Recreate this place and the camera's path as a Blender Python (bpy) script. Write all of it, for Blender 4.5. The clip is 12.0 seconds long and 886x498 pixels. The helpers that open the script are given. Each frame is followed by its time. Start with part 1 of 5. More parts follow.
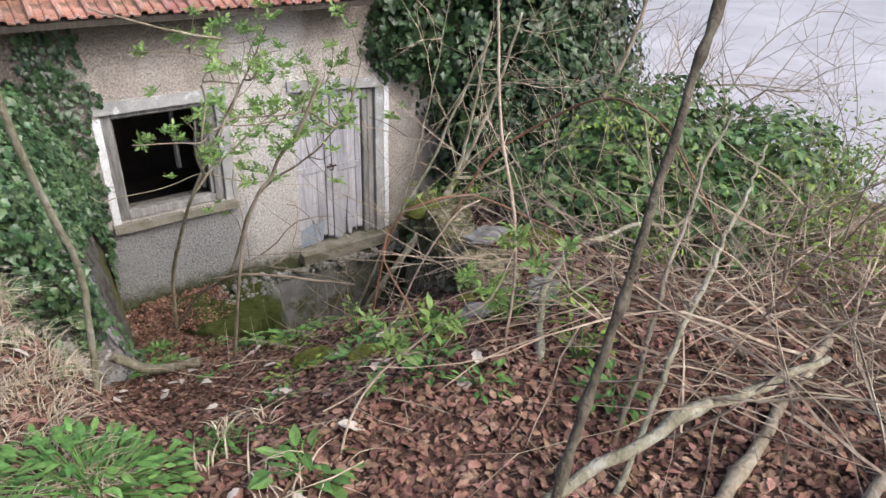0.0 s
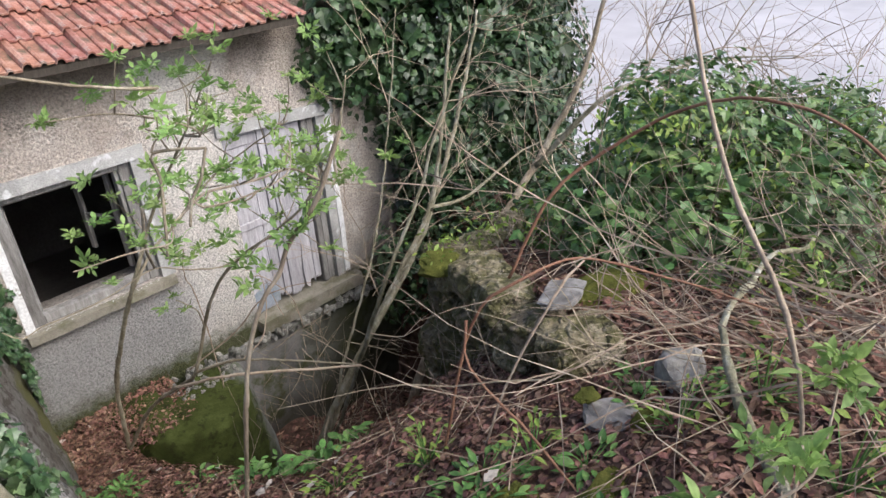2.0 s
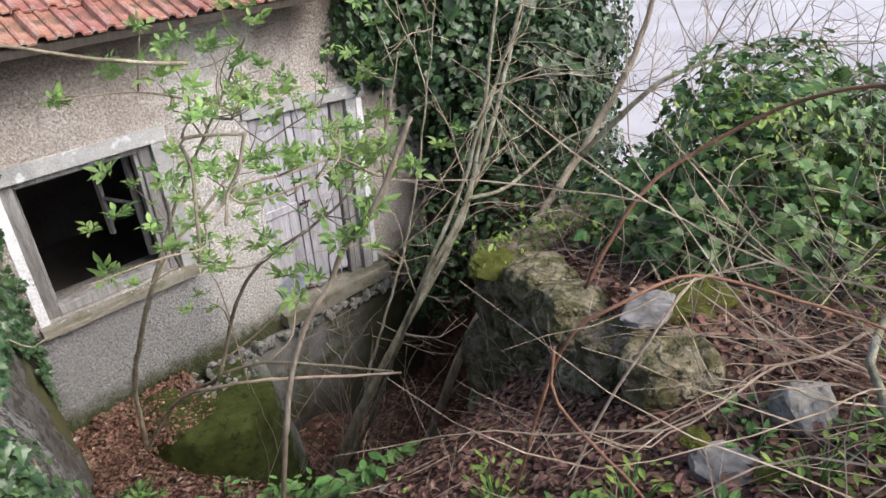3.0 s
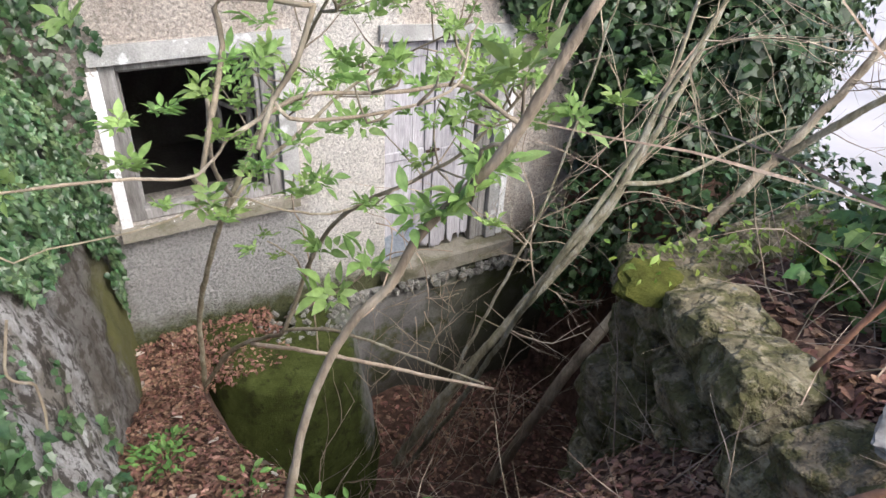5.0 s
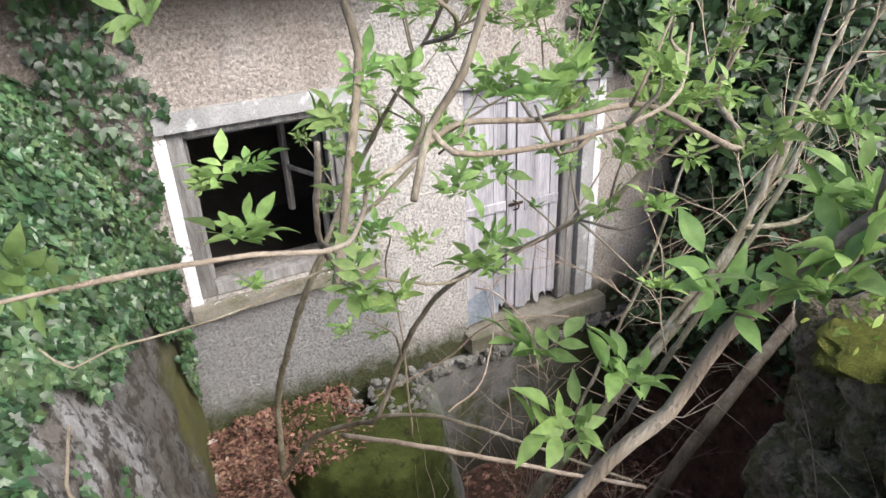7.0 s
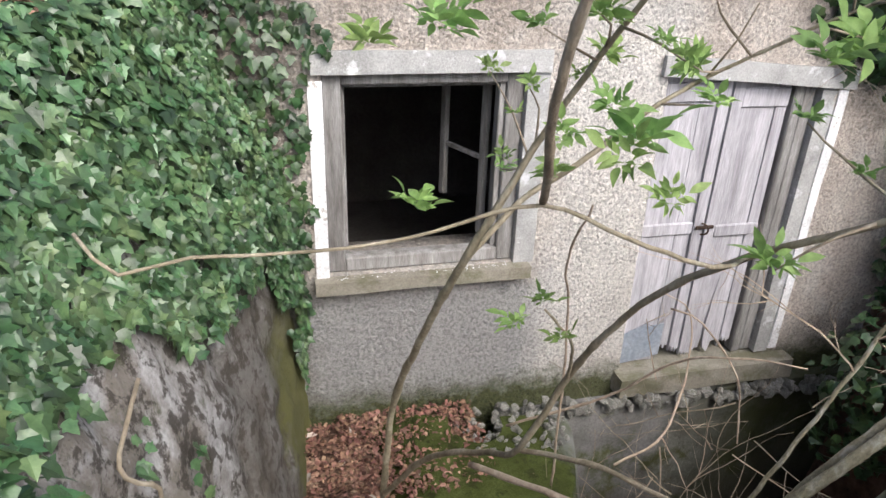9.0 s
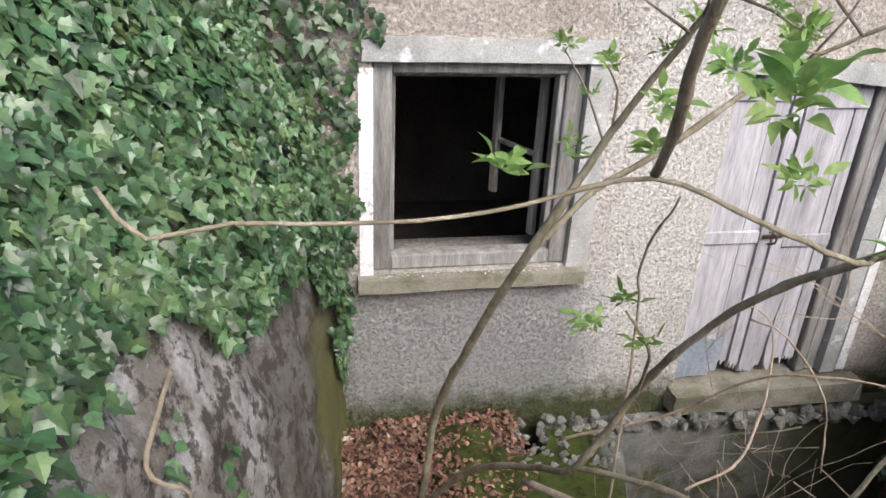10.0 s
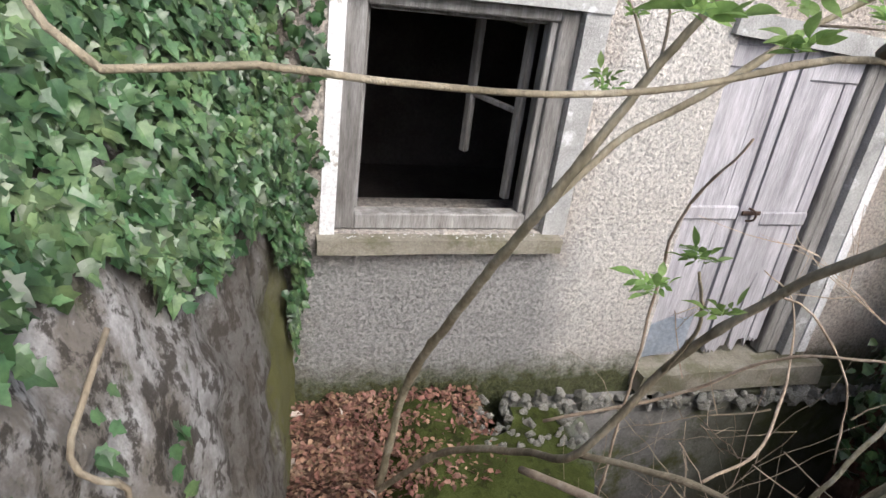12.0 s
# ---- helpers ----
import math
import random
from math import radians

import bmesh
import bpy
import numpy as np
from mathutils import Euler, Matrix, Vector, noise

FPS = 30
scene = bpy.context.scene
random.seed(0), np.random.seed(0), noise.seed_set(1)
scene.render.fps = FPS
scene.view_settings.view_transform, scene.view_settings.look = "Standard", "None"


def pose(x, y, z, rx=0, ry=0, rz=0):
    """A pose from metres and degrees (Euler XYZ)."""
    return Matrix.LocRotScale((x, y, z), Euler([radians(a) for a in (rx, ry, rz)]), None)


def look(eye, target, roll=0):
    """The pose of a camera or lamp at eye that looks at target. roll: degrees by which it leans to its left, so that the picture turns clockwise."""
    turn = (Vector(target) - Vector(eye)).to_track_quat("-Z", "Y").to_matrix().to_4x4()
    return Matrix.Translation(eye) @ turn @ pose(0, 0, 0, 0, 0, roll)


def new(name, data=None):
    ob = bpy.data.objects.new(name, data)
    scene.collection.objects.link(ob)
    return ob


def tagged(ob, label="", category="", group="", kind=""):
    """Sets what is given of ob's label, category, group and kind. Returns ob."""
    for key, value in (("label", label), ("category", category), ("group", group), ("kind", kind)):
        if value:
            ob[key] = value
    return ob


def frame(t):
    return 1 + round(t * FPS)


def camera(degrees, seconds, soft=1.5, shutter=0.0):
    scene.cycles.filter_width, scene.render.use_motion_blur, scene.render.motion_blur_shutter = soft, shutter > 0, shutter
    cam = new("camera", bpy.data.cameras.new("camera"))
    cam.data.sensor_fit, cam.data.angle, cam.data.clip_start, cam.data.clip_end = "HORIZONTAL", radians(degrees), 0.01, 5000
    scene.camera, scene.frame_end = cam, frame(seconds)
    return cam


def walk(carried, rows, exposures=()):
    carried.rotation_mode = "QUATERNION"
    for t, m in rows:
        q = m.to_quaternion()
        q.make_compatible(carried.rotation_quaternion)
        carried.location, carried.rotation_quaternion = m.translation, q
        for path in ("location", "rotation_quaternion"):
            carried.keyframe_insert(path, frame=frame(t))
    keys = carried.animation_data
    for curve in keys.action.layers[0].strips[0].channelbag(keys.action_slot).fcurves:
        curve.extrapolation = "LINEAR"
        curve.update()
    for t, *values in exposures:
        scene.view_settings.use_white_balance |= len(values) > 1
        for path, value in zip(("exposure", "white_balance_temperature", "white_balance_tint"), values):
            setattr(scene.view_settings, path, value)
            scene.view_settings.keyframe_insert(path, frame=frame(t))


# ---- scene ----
cam = camera(66.6, 12.0)
PATH = [
    (0, (-3.039, -6.873, 4.093), (-1.978, -5.475, 3.134), 2.2),
    (0.5, (-3.11, -6.5, 4.031), (-2.031, -5.166, 3.003), 2.4),
    (1, (-3.112, -6.221, 3.999), (-2.002, -4.888, 3.003), -1.4),
    (1.2, (-3.042, -6.12, 4.004), (-1.966, -4.785, 2.974), 0.2),
    (1.5, (-2.973, -5.888, 3.951), (-1.795, -4.59, 2.987), -3.0),
    (2, (-2.906, -5.647, 3.919), (-1.651, -4.41, 2.973), -3.5),
    (2.5, (-2.898, -5.432, 3.867), (-1.616, -4.255, 2.882), -3.4),
    (3, (-2.778, -5.22, 3.809), (-1.566, -3.969, 2.826), -3.0),
    (3.2, (-2.754, -5.152, 3.789), (-1.582, -3.869, 2.797), -1.5),
    (4.8, (-2.256, -4.646, 3.419), (-1.345, -3.228, 2.341), 1.9),
    (5, (-2.222, -4.561, 3.391), (-1.334, -3.124, 2.321), 3.1),
    (5.5, (-2.239, -4.304, 3.228), (-1.345, -2.838, 2.202), 3.5),
    (6, (-2.252, -4.131, 3.164), (-1.308, -2.652, 2.203), 0.8),
    (6.5, (-2.246, -4.061, 3.177), (-1.353, -2.548, 2.22), -1.5),
    (7, (-2.239, -4.051, 3.17), (-1.445, -2.464, 2.246), -2.4),
    (7.5, (-2.181, -4.008, 3.161), (-1.506, -2.36, 2.25), -1.9),
    (7.6, (-2.162, -3.963, 3.164), (-1.508, -2.313, 2.242), -1.3),
    (9.3, (-2.229, -3.384, 2.612), (-1.808, -1.62, 1.768), 2.0),
    (9.5, (-2.233, -3.342, 2.592), (-1.841, -1.575, 1.741), 2.0),
    (10, (-2.247, -3.291, 2.568), (-1.886, -1.508, 1.736), 2.6),
    (10.5, (-2.286, -3.224, 2.497), (-1.912, -1.469, 1.614), 4.3),
    (11, (-2.3, -3.173, 2.465), (-1.862, -1.452, 1.543), 7.4),
    (11.5, (-2.329, -3.106, 2.428), (-1.859, -1.389, 1.517), 9.1),
    (12, (-2.356, -2.985, 2.35), (-1.806, -1.277, 1.467), 7.8),
]
walk(cam, [(t, look(eye, target, roll)) for t, eye, target, roll in PATH], [(0.0, 0.66, 6150, 9), (0.8, 0.76, 6150, 9), (3.2, 0.8, 6150, 9), (5.0, 1.08, 6150, 9), (8.5, 1.08, 6150, 9), (10.0, 1.0, 6150, 9), (12.0, 1.0, 6150, 9)])

# ---- world and sun: a bright overcast day ----
world = bpy.data.worlds.new("overcast_sky")
scene.world = world
world.use_nodes = True
sky = world.node_tree.nodes.new("ShaderNodeTexSky")
sky.sky_type, sky.sun_disc = "NISHITA", False
sky.sun_elevation, sky.sun_rotation = radians(44), radians(160)
sky.air_density, sky.dust_density, sky.ozone_density = 0.6, 4.0, 0.4
back = world.node_tree.nodes["Background"]
back.inputs["Strength"].default_value = 0.15
world.node_tree.links.new(sky.outputs["Color"], back.inputs["Color"])
sun = new("sun", bpy.data.lights.new("sun", "SUN"))
sun.data.energy, sun.data.angle, sun.data.color = 1.5, radians(40), (1.0, 0.96, 0.9)
sun.matrix_world = look((3.6, -10, 10.3), (0, 0, 0))


# ---- materials ----
def material(name, colours, scale=4.0, rough=0.85, bump=0.3, fine=60.0, vary=0.0, stretch=(1, 1, 1), metal=0.0, detail=6.0, trans=0.0, spec=0.4, island=False):
    """A surface of two noises: large blotches that run through the colours, and a fine grain for tone and relief."""
    m = bpy.data.materials.new(name)
    m.use_nodes = True
    nt = m.node_tree
    n, l = nt.nodes, nt.links
    bsdf = n["Principled BSDF"]
    bsdf.inputs["Roughness"].default_value = rough
    bsdf.inputs["Metallic"].default_value = metal
    bsdf.inputs["Specular IOR Level"].default_value = spec
    tc = n.new("ShaderNodeTexCoord")
    mp = n.new("ShaderNodeMapping")
    mp.inputs["Scale"].default_value = stretch
    l.new(tc.outputs["Object"], mp.inputs["Vector"])
    big = n.new("ShaderNodeTexNoise")
    big.inputs["Scale"].default_value, big.inputs["Detail"].default_value, big.inputs["Roughness"].default_value = scale, detail, 0.62
    l.new(mp.outputs["Vector"], big.inputs["Vector"])
    ramp = n.new("ShaderNodeValToRGB")
    e = ramp.color_ramp.elements
    while len(e) < len(colours):
        e.new(0.5)
    for i, c in enumerate(colours):
        e[i].position = 0.3 + 0.4 * i / max(1, len(colours) - 1)
        e[i].color = (*c, 1)
    l.new(big.outputs["Fac"], ramp.inputs["Fac"])
    grain = n.new("ShaderNodeTexNoise")
    grain.inputs["Scale"].default_value, grain.inputs["Detail"].default_value, grain.inputs["Roughness"].default_value = fine, 7.0, 0.62
    l.new(mp.outputs["Vector"], grain.inputs["Vector"])
    tone = n.new("ShaderNodeMapRange")
    tone.inputs["To Min"].default_value, tone.inputs["To Max"].default_value = 0.72, 1.28
    tone.inputs["From Min"].default_value, tone.inputs["From Max"].default_value = 0.25, 0.75
    l.new(grain.outputs["Fac"], tone.inputs["Value"])
    hsv = n.new("ShaderNodeHueSaturation")
    l.new(ramp.outputs["Color"], hsv.inputs["Color"])
    value = tone.outputs["Result"]
    if vary:
        src = n.new("ShaderNodeNewGeometry").outputs["Random Per Island"] if island else n.new("ShaderNodeObjectInfo").outputs["Random"]
        mr = n.new("ShaderNodeMapRange")
        mr.inputs["To Min"].default_value, mr.inputs["To Max"].default_value = 1 - vary, 1 + vary
        l.new(src, mr.inputs["Value"])
        mul = n.new("ShaderNodeMath")
        mul.operation = "MULTIPLY"
        l.new(value, mul.inputs[0])
        l.new(mr.outputs["Result"], mul.inputs[1])
        value = mul.outputs[0]
        hr = n.new("ShaderNodeMapRange")
        hr.inputs["To Min"].default_value, hr.inputs["To Max"].default_value = 0.5 - vary * 0.045, 0.5 + vary * 0.045
        wn = n.new("ShaderNodeTexWhiteNoise")
        wn.noise_dimensions = "1D"
        l.new(src, wn.inputs["W"])
        l.new(wn.outputs["Value"], hr.inputs["Value"])
        l.new(hr.outputs["Result"], hsv.inputs["Hue"])
    l.new(value, hsv.inputs["Value"])
    colour = hsv.outputs["Color"]
    l.new(colour, bsdf.inputs["Base Color"])
    if bump:
        b = n.new("ShaderNodeBump")
        b.inputs["Strength"].default_value, b.inputs["Distance"].default_value = bump, 0.02
        l.new(grain.outputs["Fac"], b.inputs["Height"])
        l.new(b.outputs["Normal"], bsdf.inputs["Normal"])
    if trans:
        tr = n.new("ShaderNodeBsdfTranslucent")
        l.new(colour, tr.inputs["Color"])
        mix = n.new("ShaderNodeMixShader")
        mix.inputs["Fac"].default_value = trans
        l.new(bsdf.outputs["BSDF"], mix.inputs[1])
        l.new(tr.outputs["BSDF"], mix.inputs[2])
        l.new(mix.outputs["Shader"], n["Material Output"].inputs["Surface"])
    m["colour_socket"] = hsv.name
    return m


def stain_or_shade(m, colour, axis, start, end, noise_scale=3.0, ragged=0.35, amount=1.0, second=None):
    """Lays dry staining, a coat of another colour or painted shade over a material where a coordinate passes from start
    to end, with a ragged noisy edge.
    """
    nt = m.node_tree
    n, l = nt.nodes, nt.links
    bsdf = n["Principled BSDF"]
    old = bsdf.inputs["Base Color"].links[0].from_socket
    tc = n.new("ShaderNodeTexCoord")
    xyz = n.new("ShaderNodeSeparateXYZ")
    l.new(tc.outputs["Object"], xyz.inputs[0])

    def edge(ax, a, b):
        ns = n.new("ShaderNodeTexNoise")
        ns.inputs["Scale"].default_value, ns.inputs["Detail"].default_value = noise_scale, 8.0
        ns.inputs["Roughness"].default_value = 0.65
        l.new(tc.outputs["Object"], ns.inputs["Vector"])
        ma = n.new("ShaderNodeMath")
        ma.operation = "MULTIPLY_ADD"
        ma.inputs[1].default_value = ragged * 2
        l.new(ns.outputs["Fac"], ma.inputs[0])
        off = n.new("ShaderNodeMath")
        off.inputs[1].default_value = -ragged
        l.new(xyz.outputs["XYZ".index(ax)], off.inputs[0])
        l.new(off.outputs[0], ma.inputs[2])
        mr = n.new("ShaderNodeMapRange")
        mr.inputs["From Min"].default_value, mr.inputs["From Max"].default_value = a, b
        l.new(ma.outputs[0], mr.inputs["Value"])
        return mr.outputs["Result"]

    fac = edge(axis, start, end)
    if second:
        mm = n.new("ShaderNodeMath")
        mm.operation = "MULTIPLY"
        l.new(fac, mm.inputs[0])
        l.new(edge(*second), mm.inputs[1])
        fac = mm.outputs[0]
    am = n.new("ShaderNodeMath")
    am.operation = "MULTIPLY"
    am.inputs[1].default_value = amount
    l.new(fac, am.inputs[0])
    mix = n.new("ShaderNodeMix")
    mix.data_type = "RGBA"
    mix.inputs["B"].default_value = (*colour, 1)
    for s in mix.inputs:
        if s.name == "B" and s.type == "RGBA":
            s.default_value = (*colour, 1)
        if s.name == "A" and s.type == "RGBA":
            l.new(old, s)
        if s.name == "Factor" and s.type == "VALUE":
            l.new(am.outputs[0], s)
    l.new([o for o in mix.outputs if o.type == "RGBA"][0], bsdf.inputs["Base Color"])
    return m


def blotch(m, colour, scale, low, high, amount=1.0):
    """Lays patches of another colour over a material, where a noise is high."""
    nt = m.node_tree
    n, l = nt.nodes, nt.links
    bsdf = n["Principled BSDF"]
    old = bsdf.inputs["Base Color"].links[0].from_socket
    tc = n.new("ShaderNodeTexCoord")
    ns = n.new("ShaderNodeTexNoise")
    ns.inputs["Scale"].default_value, ns.inputs["Detail"].default_value, ns.inputs["Roughness"].default_value = scale, 9.0, 0.68
    mp = n.new("ShaderNodeMapping")
    mp.inputs["Location"].default_value = (scale * 1.7, colour[0] * 31, 2.2)
    l.new(tc.outputs["Object"], mp.inputs["Vector"])
    l.new(mp.outputs["Vector"], ns.inputs["Vector"])
    mr = n.new("ShaderNodeMapRange")
    mr.inputs["From Min"].default_value, mr.inputs["From Max"].default_value, mr.inputs["To Max"].default_value = low, high, amount
    l.new(ns.outputs["Fac"], mr.inputs["Value"])
    mix = n.new("ShaderNodeMix")
    mix.data_type = "RGBA"
    for s in mix.inputs:
        if s.name == "B" and s.type == "RGBA":
            s.default_value = (*colour, 1)
        if s.name == "A" and s.type == "RGBA":
            l.new(old, s)
        if s.name == "Factor" and s.type == "VALUE":
            l.new(mr.outputs["Result"], s)
    l.new([o for o in mix.outputs if o.type == "RGBA"][0], bsdf.inputs["Base Color"])
    return m


def crust(m, scale, strength, distance, low=0.42, high=0.62, pit_shade=1.0):
    """Adds a coarse crusty relief, lumps with pits between them; shade is painted into the pits, which are pit_shade
    times as bright.
    """
    nt = m.node_tree
    n, l = nt.nodes, nt.links
    bsdf = n["Principled BSDF"]
    tc = n.new("ShaderNodeTexCoord")
    ns = n.new("ShaderNodeTexNoise")
    ns.inputs["Scale"].default_value, ns.inputs["Detail"].default_value, ns.inputs["Roughness"].default_value = scale, 4.0, 0.55
    l.new(tc.outputs["Object"], ns.inputs["Vector"])
    mr = n.new("ShaderNodeMapRange")
    mr.interpolation_type = "SMOOTHSTEP"
    mr.inputs["From Min"].default_value, mr.inputs["From Max"].default_value = low, high
    l.new(ns.outputs["Fac"], mr.inputs["Value"])
    b = n.new("ShaderNodeBump")
    b.inputs["Strength"].default_value, b.inputs["Distance"].default_value = strength, distance
    l.new(mr.outputs["Result"], b.inputs["Height"])
    if bsdf.inputs["Normal"].links:
        l.new(bsdf.inputs["Normal"].links[0].from_socket, b.inputs["Normal"])
    l.new(b.outputs["Normal"], bsdf.inputs["Normal"])
    if pit_shade != 1.0:
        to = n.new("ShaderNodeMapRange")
        to.inputs["To Min"].default_value, to.inputs["To Max"].default_value = pit_shade, 1.06
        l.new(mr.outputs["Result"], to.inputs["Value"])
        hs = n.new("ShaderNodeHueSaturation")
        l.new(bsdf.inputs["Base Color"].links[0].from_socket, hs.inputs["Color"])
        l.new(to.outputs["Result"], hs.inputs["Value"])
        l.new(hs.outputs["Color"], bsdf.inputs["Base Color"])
    return m


MOSS = (0.075, 0.085, 0.022)
DARK = (0.07, 0.06, 0.045)
M_PLASTER = material("roughcast_plaster", [(0.47, 0.405, 0.35), (0.60, 0.535, 0.475), (0.70, 0.645, 0.585)], 2.5, 0.95, 1.0, 38)
blotch(M_PLASTER, (0.72, 0.69, 0.65), 2.2, 0.56, 0.66, 0.6)
blotch(M_PLASTER, (0.30, 0.25, 0.205), 46, 0.60, 0.68, 0.6)
stain_or_shade(M_PLASTER, (0.40, 0.395, 0.385), "Z", 0.98, 0.70, 6.0, 0.24, 1.0, ("X", -0.42, -0.66))
# Brownish left end and top, with the eave's shadow put into the colour.
stain_or_shade(M_PLASTER, (0.20, 0.172, 0.14), "X", -2.0, -2.4, 3.0, 0.45, 0.95)
stain_or_shade(M_PLASTER, (0.27, 0.225, 0.188), "Z", 2.35, 2.75, 3.0, 0.25, 0.9)
stain_or_shade(M_PLASTER, (0.80, 0.775, 0.735), "X", -0.80, -0.55, 5.0, 0.22, 0.7, ("X", 0.25, 0.0))
stain_or_shade(M_PLASTER, MOSS, "Z", 0.12, -0.08, 9.0, 0.18, 0.95)
# Roughcast relief; shadow in its hollows is painted by the last factor.
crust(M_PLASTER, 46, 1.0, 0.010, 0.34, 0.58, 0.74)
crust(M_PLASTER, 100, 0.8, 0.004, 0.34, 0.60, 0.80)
M_CEMENT = material("grey_cement", [(0.26, 0.26, 0.25), (0.36, 0.36, 0.35), (0.44, 0.44, 0.43)], 5, 0.9, 0.35, 90)
blotch(M_CEMENT, (0.60, 0.61, 0.62), 7, 0.56, 0.62, 0.9)
M_SILL = material("mossy_cement_sill", [(0.22, 0.20, 0.16), (0.31, 0.29, 0.24)], 6, 0.95, 0.4, 80)
blotch(M_SILL, (0.12, 0.115, 0.06), 4, 0.5, 0.62, 0.7)
M_WHITE = material("flaking_whitewash", [(0.66, 0.66, 0.66), (0.82, 0.82, 0.83)], 8, 0.85, 0.3, 60)
blotch(M_WHITE, (0.35, 0.32, 0.28), 9, 0.6, 0.64, 0.9)
M_BASE = material("shaded_base_wall", [(0.12, 0.115, 0.10), (0.21, 0.205, 0.195), (0.29, 0.28, 0.27)], 2.2, 0.9, 0.5, 50)
blotch(M_BASE, MOSS, 2.4, 0.50, 0.6, 0.9)
# Dark moss to the right; pit shade painted in there and further down.
stain_or_shade(M_BASE, (0.05, 0.055, 0.02), "X", 0.2, 0.9, 3.0, 0.5, 0.8)
stain_or_shade(M_BASE, (0.05, 0.045, 0.03), "Z", -0.95, -1.4, 3.0, 0.2, 0.8)
M_LEFT = material("crumbling_cement_wall", [(0.28, 0.27, 0.255), (0.40, 0.39, 0.38), (0.52, 0.515, 0.51)], 4, 0.92, 0.5, 45, detail=10)
blotch(M_LEFT, (0.13, 0.108, 0.08), 2.6, 0.44, 0.58, 0.8)
blotch(M_LEFT, (0.045, 0.038, 0.03), 14, 0.49, 0.56, 0.9)
blotch(M_LEFT, (0.64, 0.64, 0.63), 6, 0.62, 0.66, 0.8)
blotch(M_LEFT, (0.06, 0.065, 0.025), 4, 0.60, 0.66, 0.7)
stain_or_shade(M_LEFT, (0.055, 0.046, 0.035), "Y", -1.7, -1.2, 9.0, 0.55, 0.75, ("Z", 1.5, 1.1))
stain_or_shade(M_LEFT, (0.10, 0.10, 0.028), "Y", -0.80, -0.6, 16.0, 0.3, 0.9, ("Z", 1.05, 0.6))
M_MOSSWALL = material("moss_covered_wall", [(0.035, 0.042, 0.012), (0.065, 0.08, 0.02), (0.10, 0.125, 0.035)], 5, 1.0, 0.9, 110, spec=0.15)
blotch(M_MOSSWALL, (0.03, 0.035, 0.012), 9, 0.52, 0.6, 0.8)
blotch(M_MOSSWALL, (0.42, 0.43, 0.40), 5, 0.68, 0.71, 0.9)
stain_or_shade(M_MOSSWALL, (0.27, 0.27, 0.26), "X", -0.7, -0.5, 7.0, 0.22, 0.95, ("Z", -1.15, -0.95))
M_ROCK = material("mossy_rock", [(0.14, 0.115, 0.065), (0.28, 0.24, 0.155), (0.44, 0.39, 0.29)], 8.5, 0.95, 1.0, 24, vary=0.3)
blotch(M_ROCK, (0.095, 0.092, 0.03), 9, 0.47, 0.55, 0.85)
blotch(M_ROCK, (0.04, 0.034, 0.024), 22, 0.55, 0.61, 0.6)
crust(M_ROCK, 16, 1.0, 0.02)
blotch(M_ROCK, (0.30, 0.30, 0.28), 9, 0.64, 0.69, 0.7)
M_SLATE = material("pale_grey_slate", [(0.11, 0.10, 0.088), (0.25, 0.235, 0.215), (0.42, 0.40, 0.375)], 9, 0.6, 0.4, 40, vary=0.2)
blotch(M_SLATE, (0.09, 0.10, 0.025), 4, 0.6, 0.66, 0.9)
M_MOSS = material("bright_moss", [(0.07, 0.075, 0.018), (0.14, 0.15, 0.035), (0.20, 0.20, 0.05)], 14, 1.0, 1.0, 150, spec=0.1)
M_SOIL = material("leaf_litter_soil", [(0.05, 0.029, 0.021), (0.11, 0.062, 0.045), (0.18, 0.11, 0.08)], 9, 0.95, 1.0, 28)
blotch(M_SOIL, (0.07, 0.075, 0.03), 1.6, 0.60, 0.68, 0.5)
M_ROAD = material("pale_wet_road", [(0.45, 0.43, 0.435), (0.50, 0.48, 0.485)], 0.05, 0.4, 0.0, 0.2)
M_WOODGREY = material("weathered_grey_boards", [(0.27, 0.26, 0.275), (0.40, 0.39, 0.415), (0.50, 0.49, 0.52)], 3.0, 0.85, 0.4, 20, vary=0.1, stretch=(5, 5, 0.5))
M_FRAME = material("weathered_frame_wood", [(0.13, 0.12, 0.11), (0.24, 0.23, 0.22), (0.36, 0.35, 0.34)], 3.0, 0.88, 0.5, 26, vary=0.12, stretch=(6, 6, 0.8))
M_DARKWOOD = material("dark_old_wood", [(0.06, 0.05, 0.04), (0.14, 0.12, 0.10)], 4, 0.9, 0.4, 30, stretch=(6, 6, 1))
M_TIN = material("blue_grey_tin", [(0.30, 0.35, 0.42), (0.42, 0.46, 0.52)], 6, 0.5, 0.15, 40, metal=0.3)
M_IRON = material("rusty_iron", [(0.05, 0.035, 0.03), (0.12, 0.08, 0.06)], 20, 0.7, 0.3, 80, metal=0.6)
M_TILE = material("clay_roof_tile", [(0.24, 0.105, 0.075), (0.38, 0.18, 0.135), (0.50, 0.31, 0.26)], 6, 0.85, 0.4, 50, vary=0.25)
blotch(M_TILE, (0.42, 0.36, 0.33), 7, 0.58, 0.66, 0.8)
blotch(M_TILE, (0.07, 0.07, 0.045), 4, 0.53, 0.62, 0.85)
# The dimness of the room is put into this dark base colour.
M_ROOM = material("darkened_room_plaster", [(0.10, 0.09, 0.08), (0.20, 0.185, 0.17)], 2, 0.95, 0.4, 30)
M_BARK = material("grey_bark", [(0.14, 0.115, 0.08), (0.26, 0.215, 0.155), (0.38, 0.34, 0.265)], 9, 0.9, 0.7, 60, vary=0.2, stretch=(1, 1, 0.4))
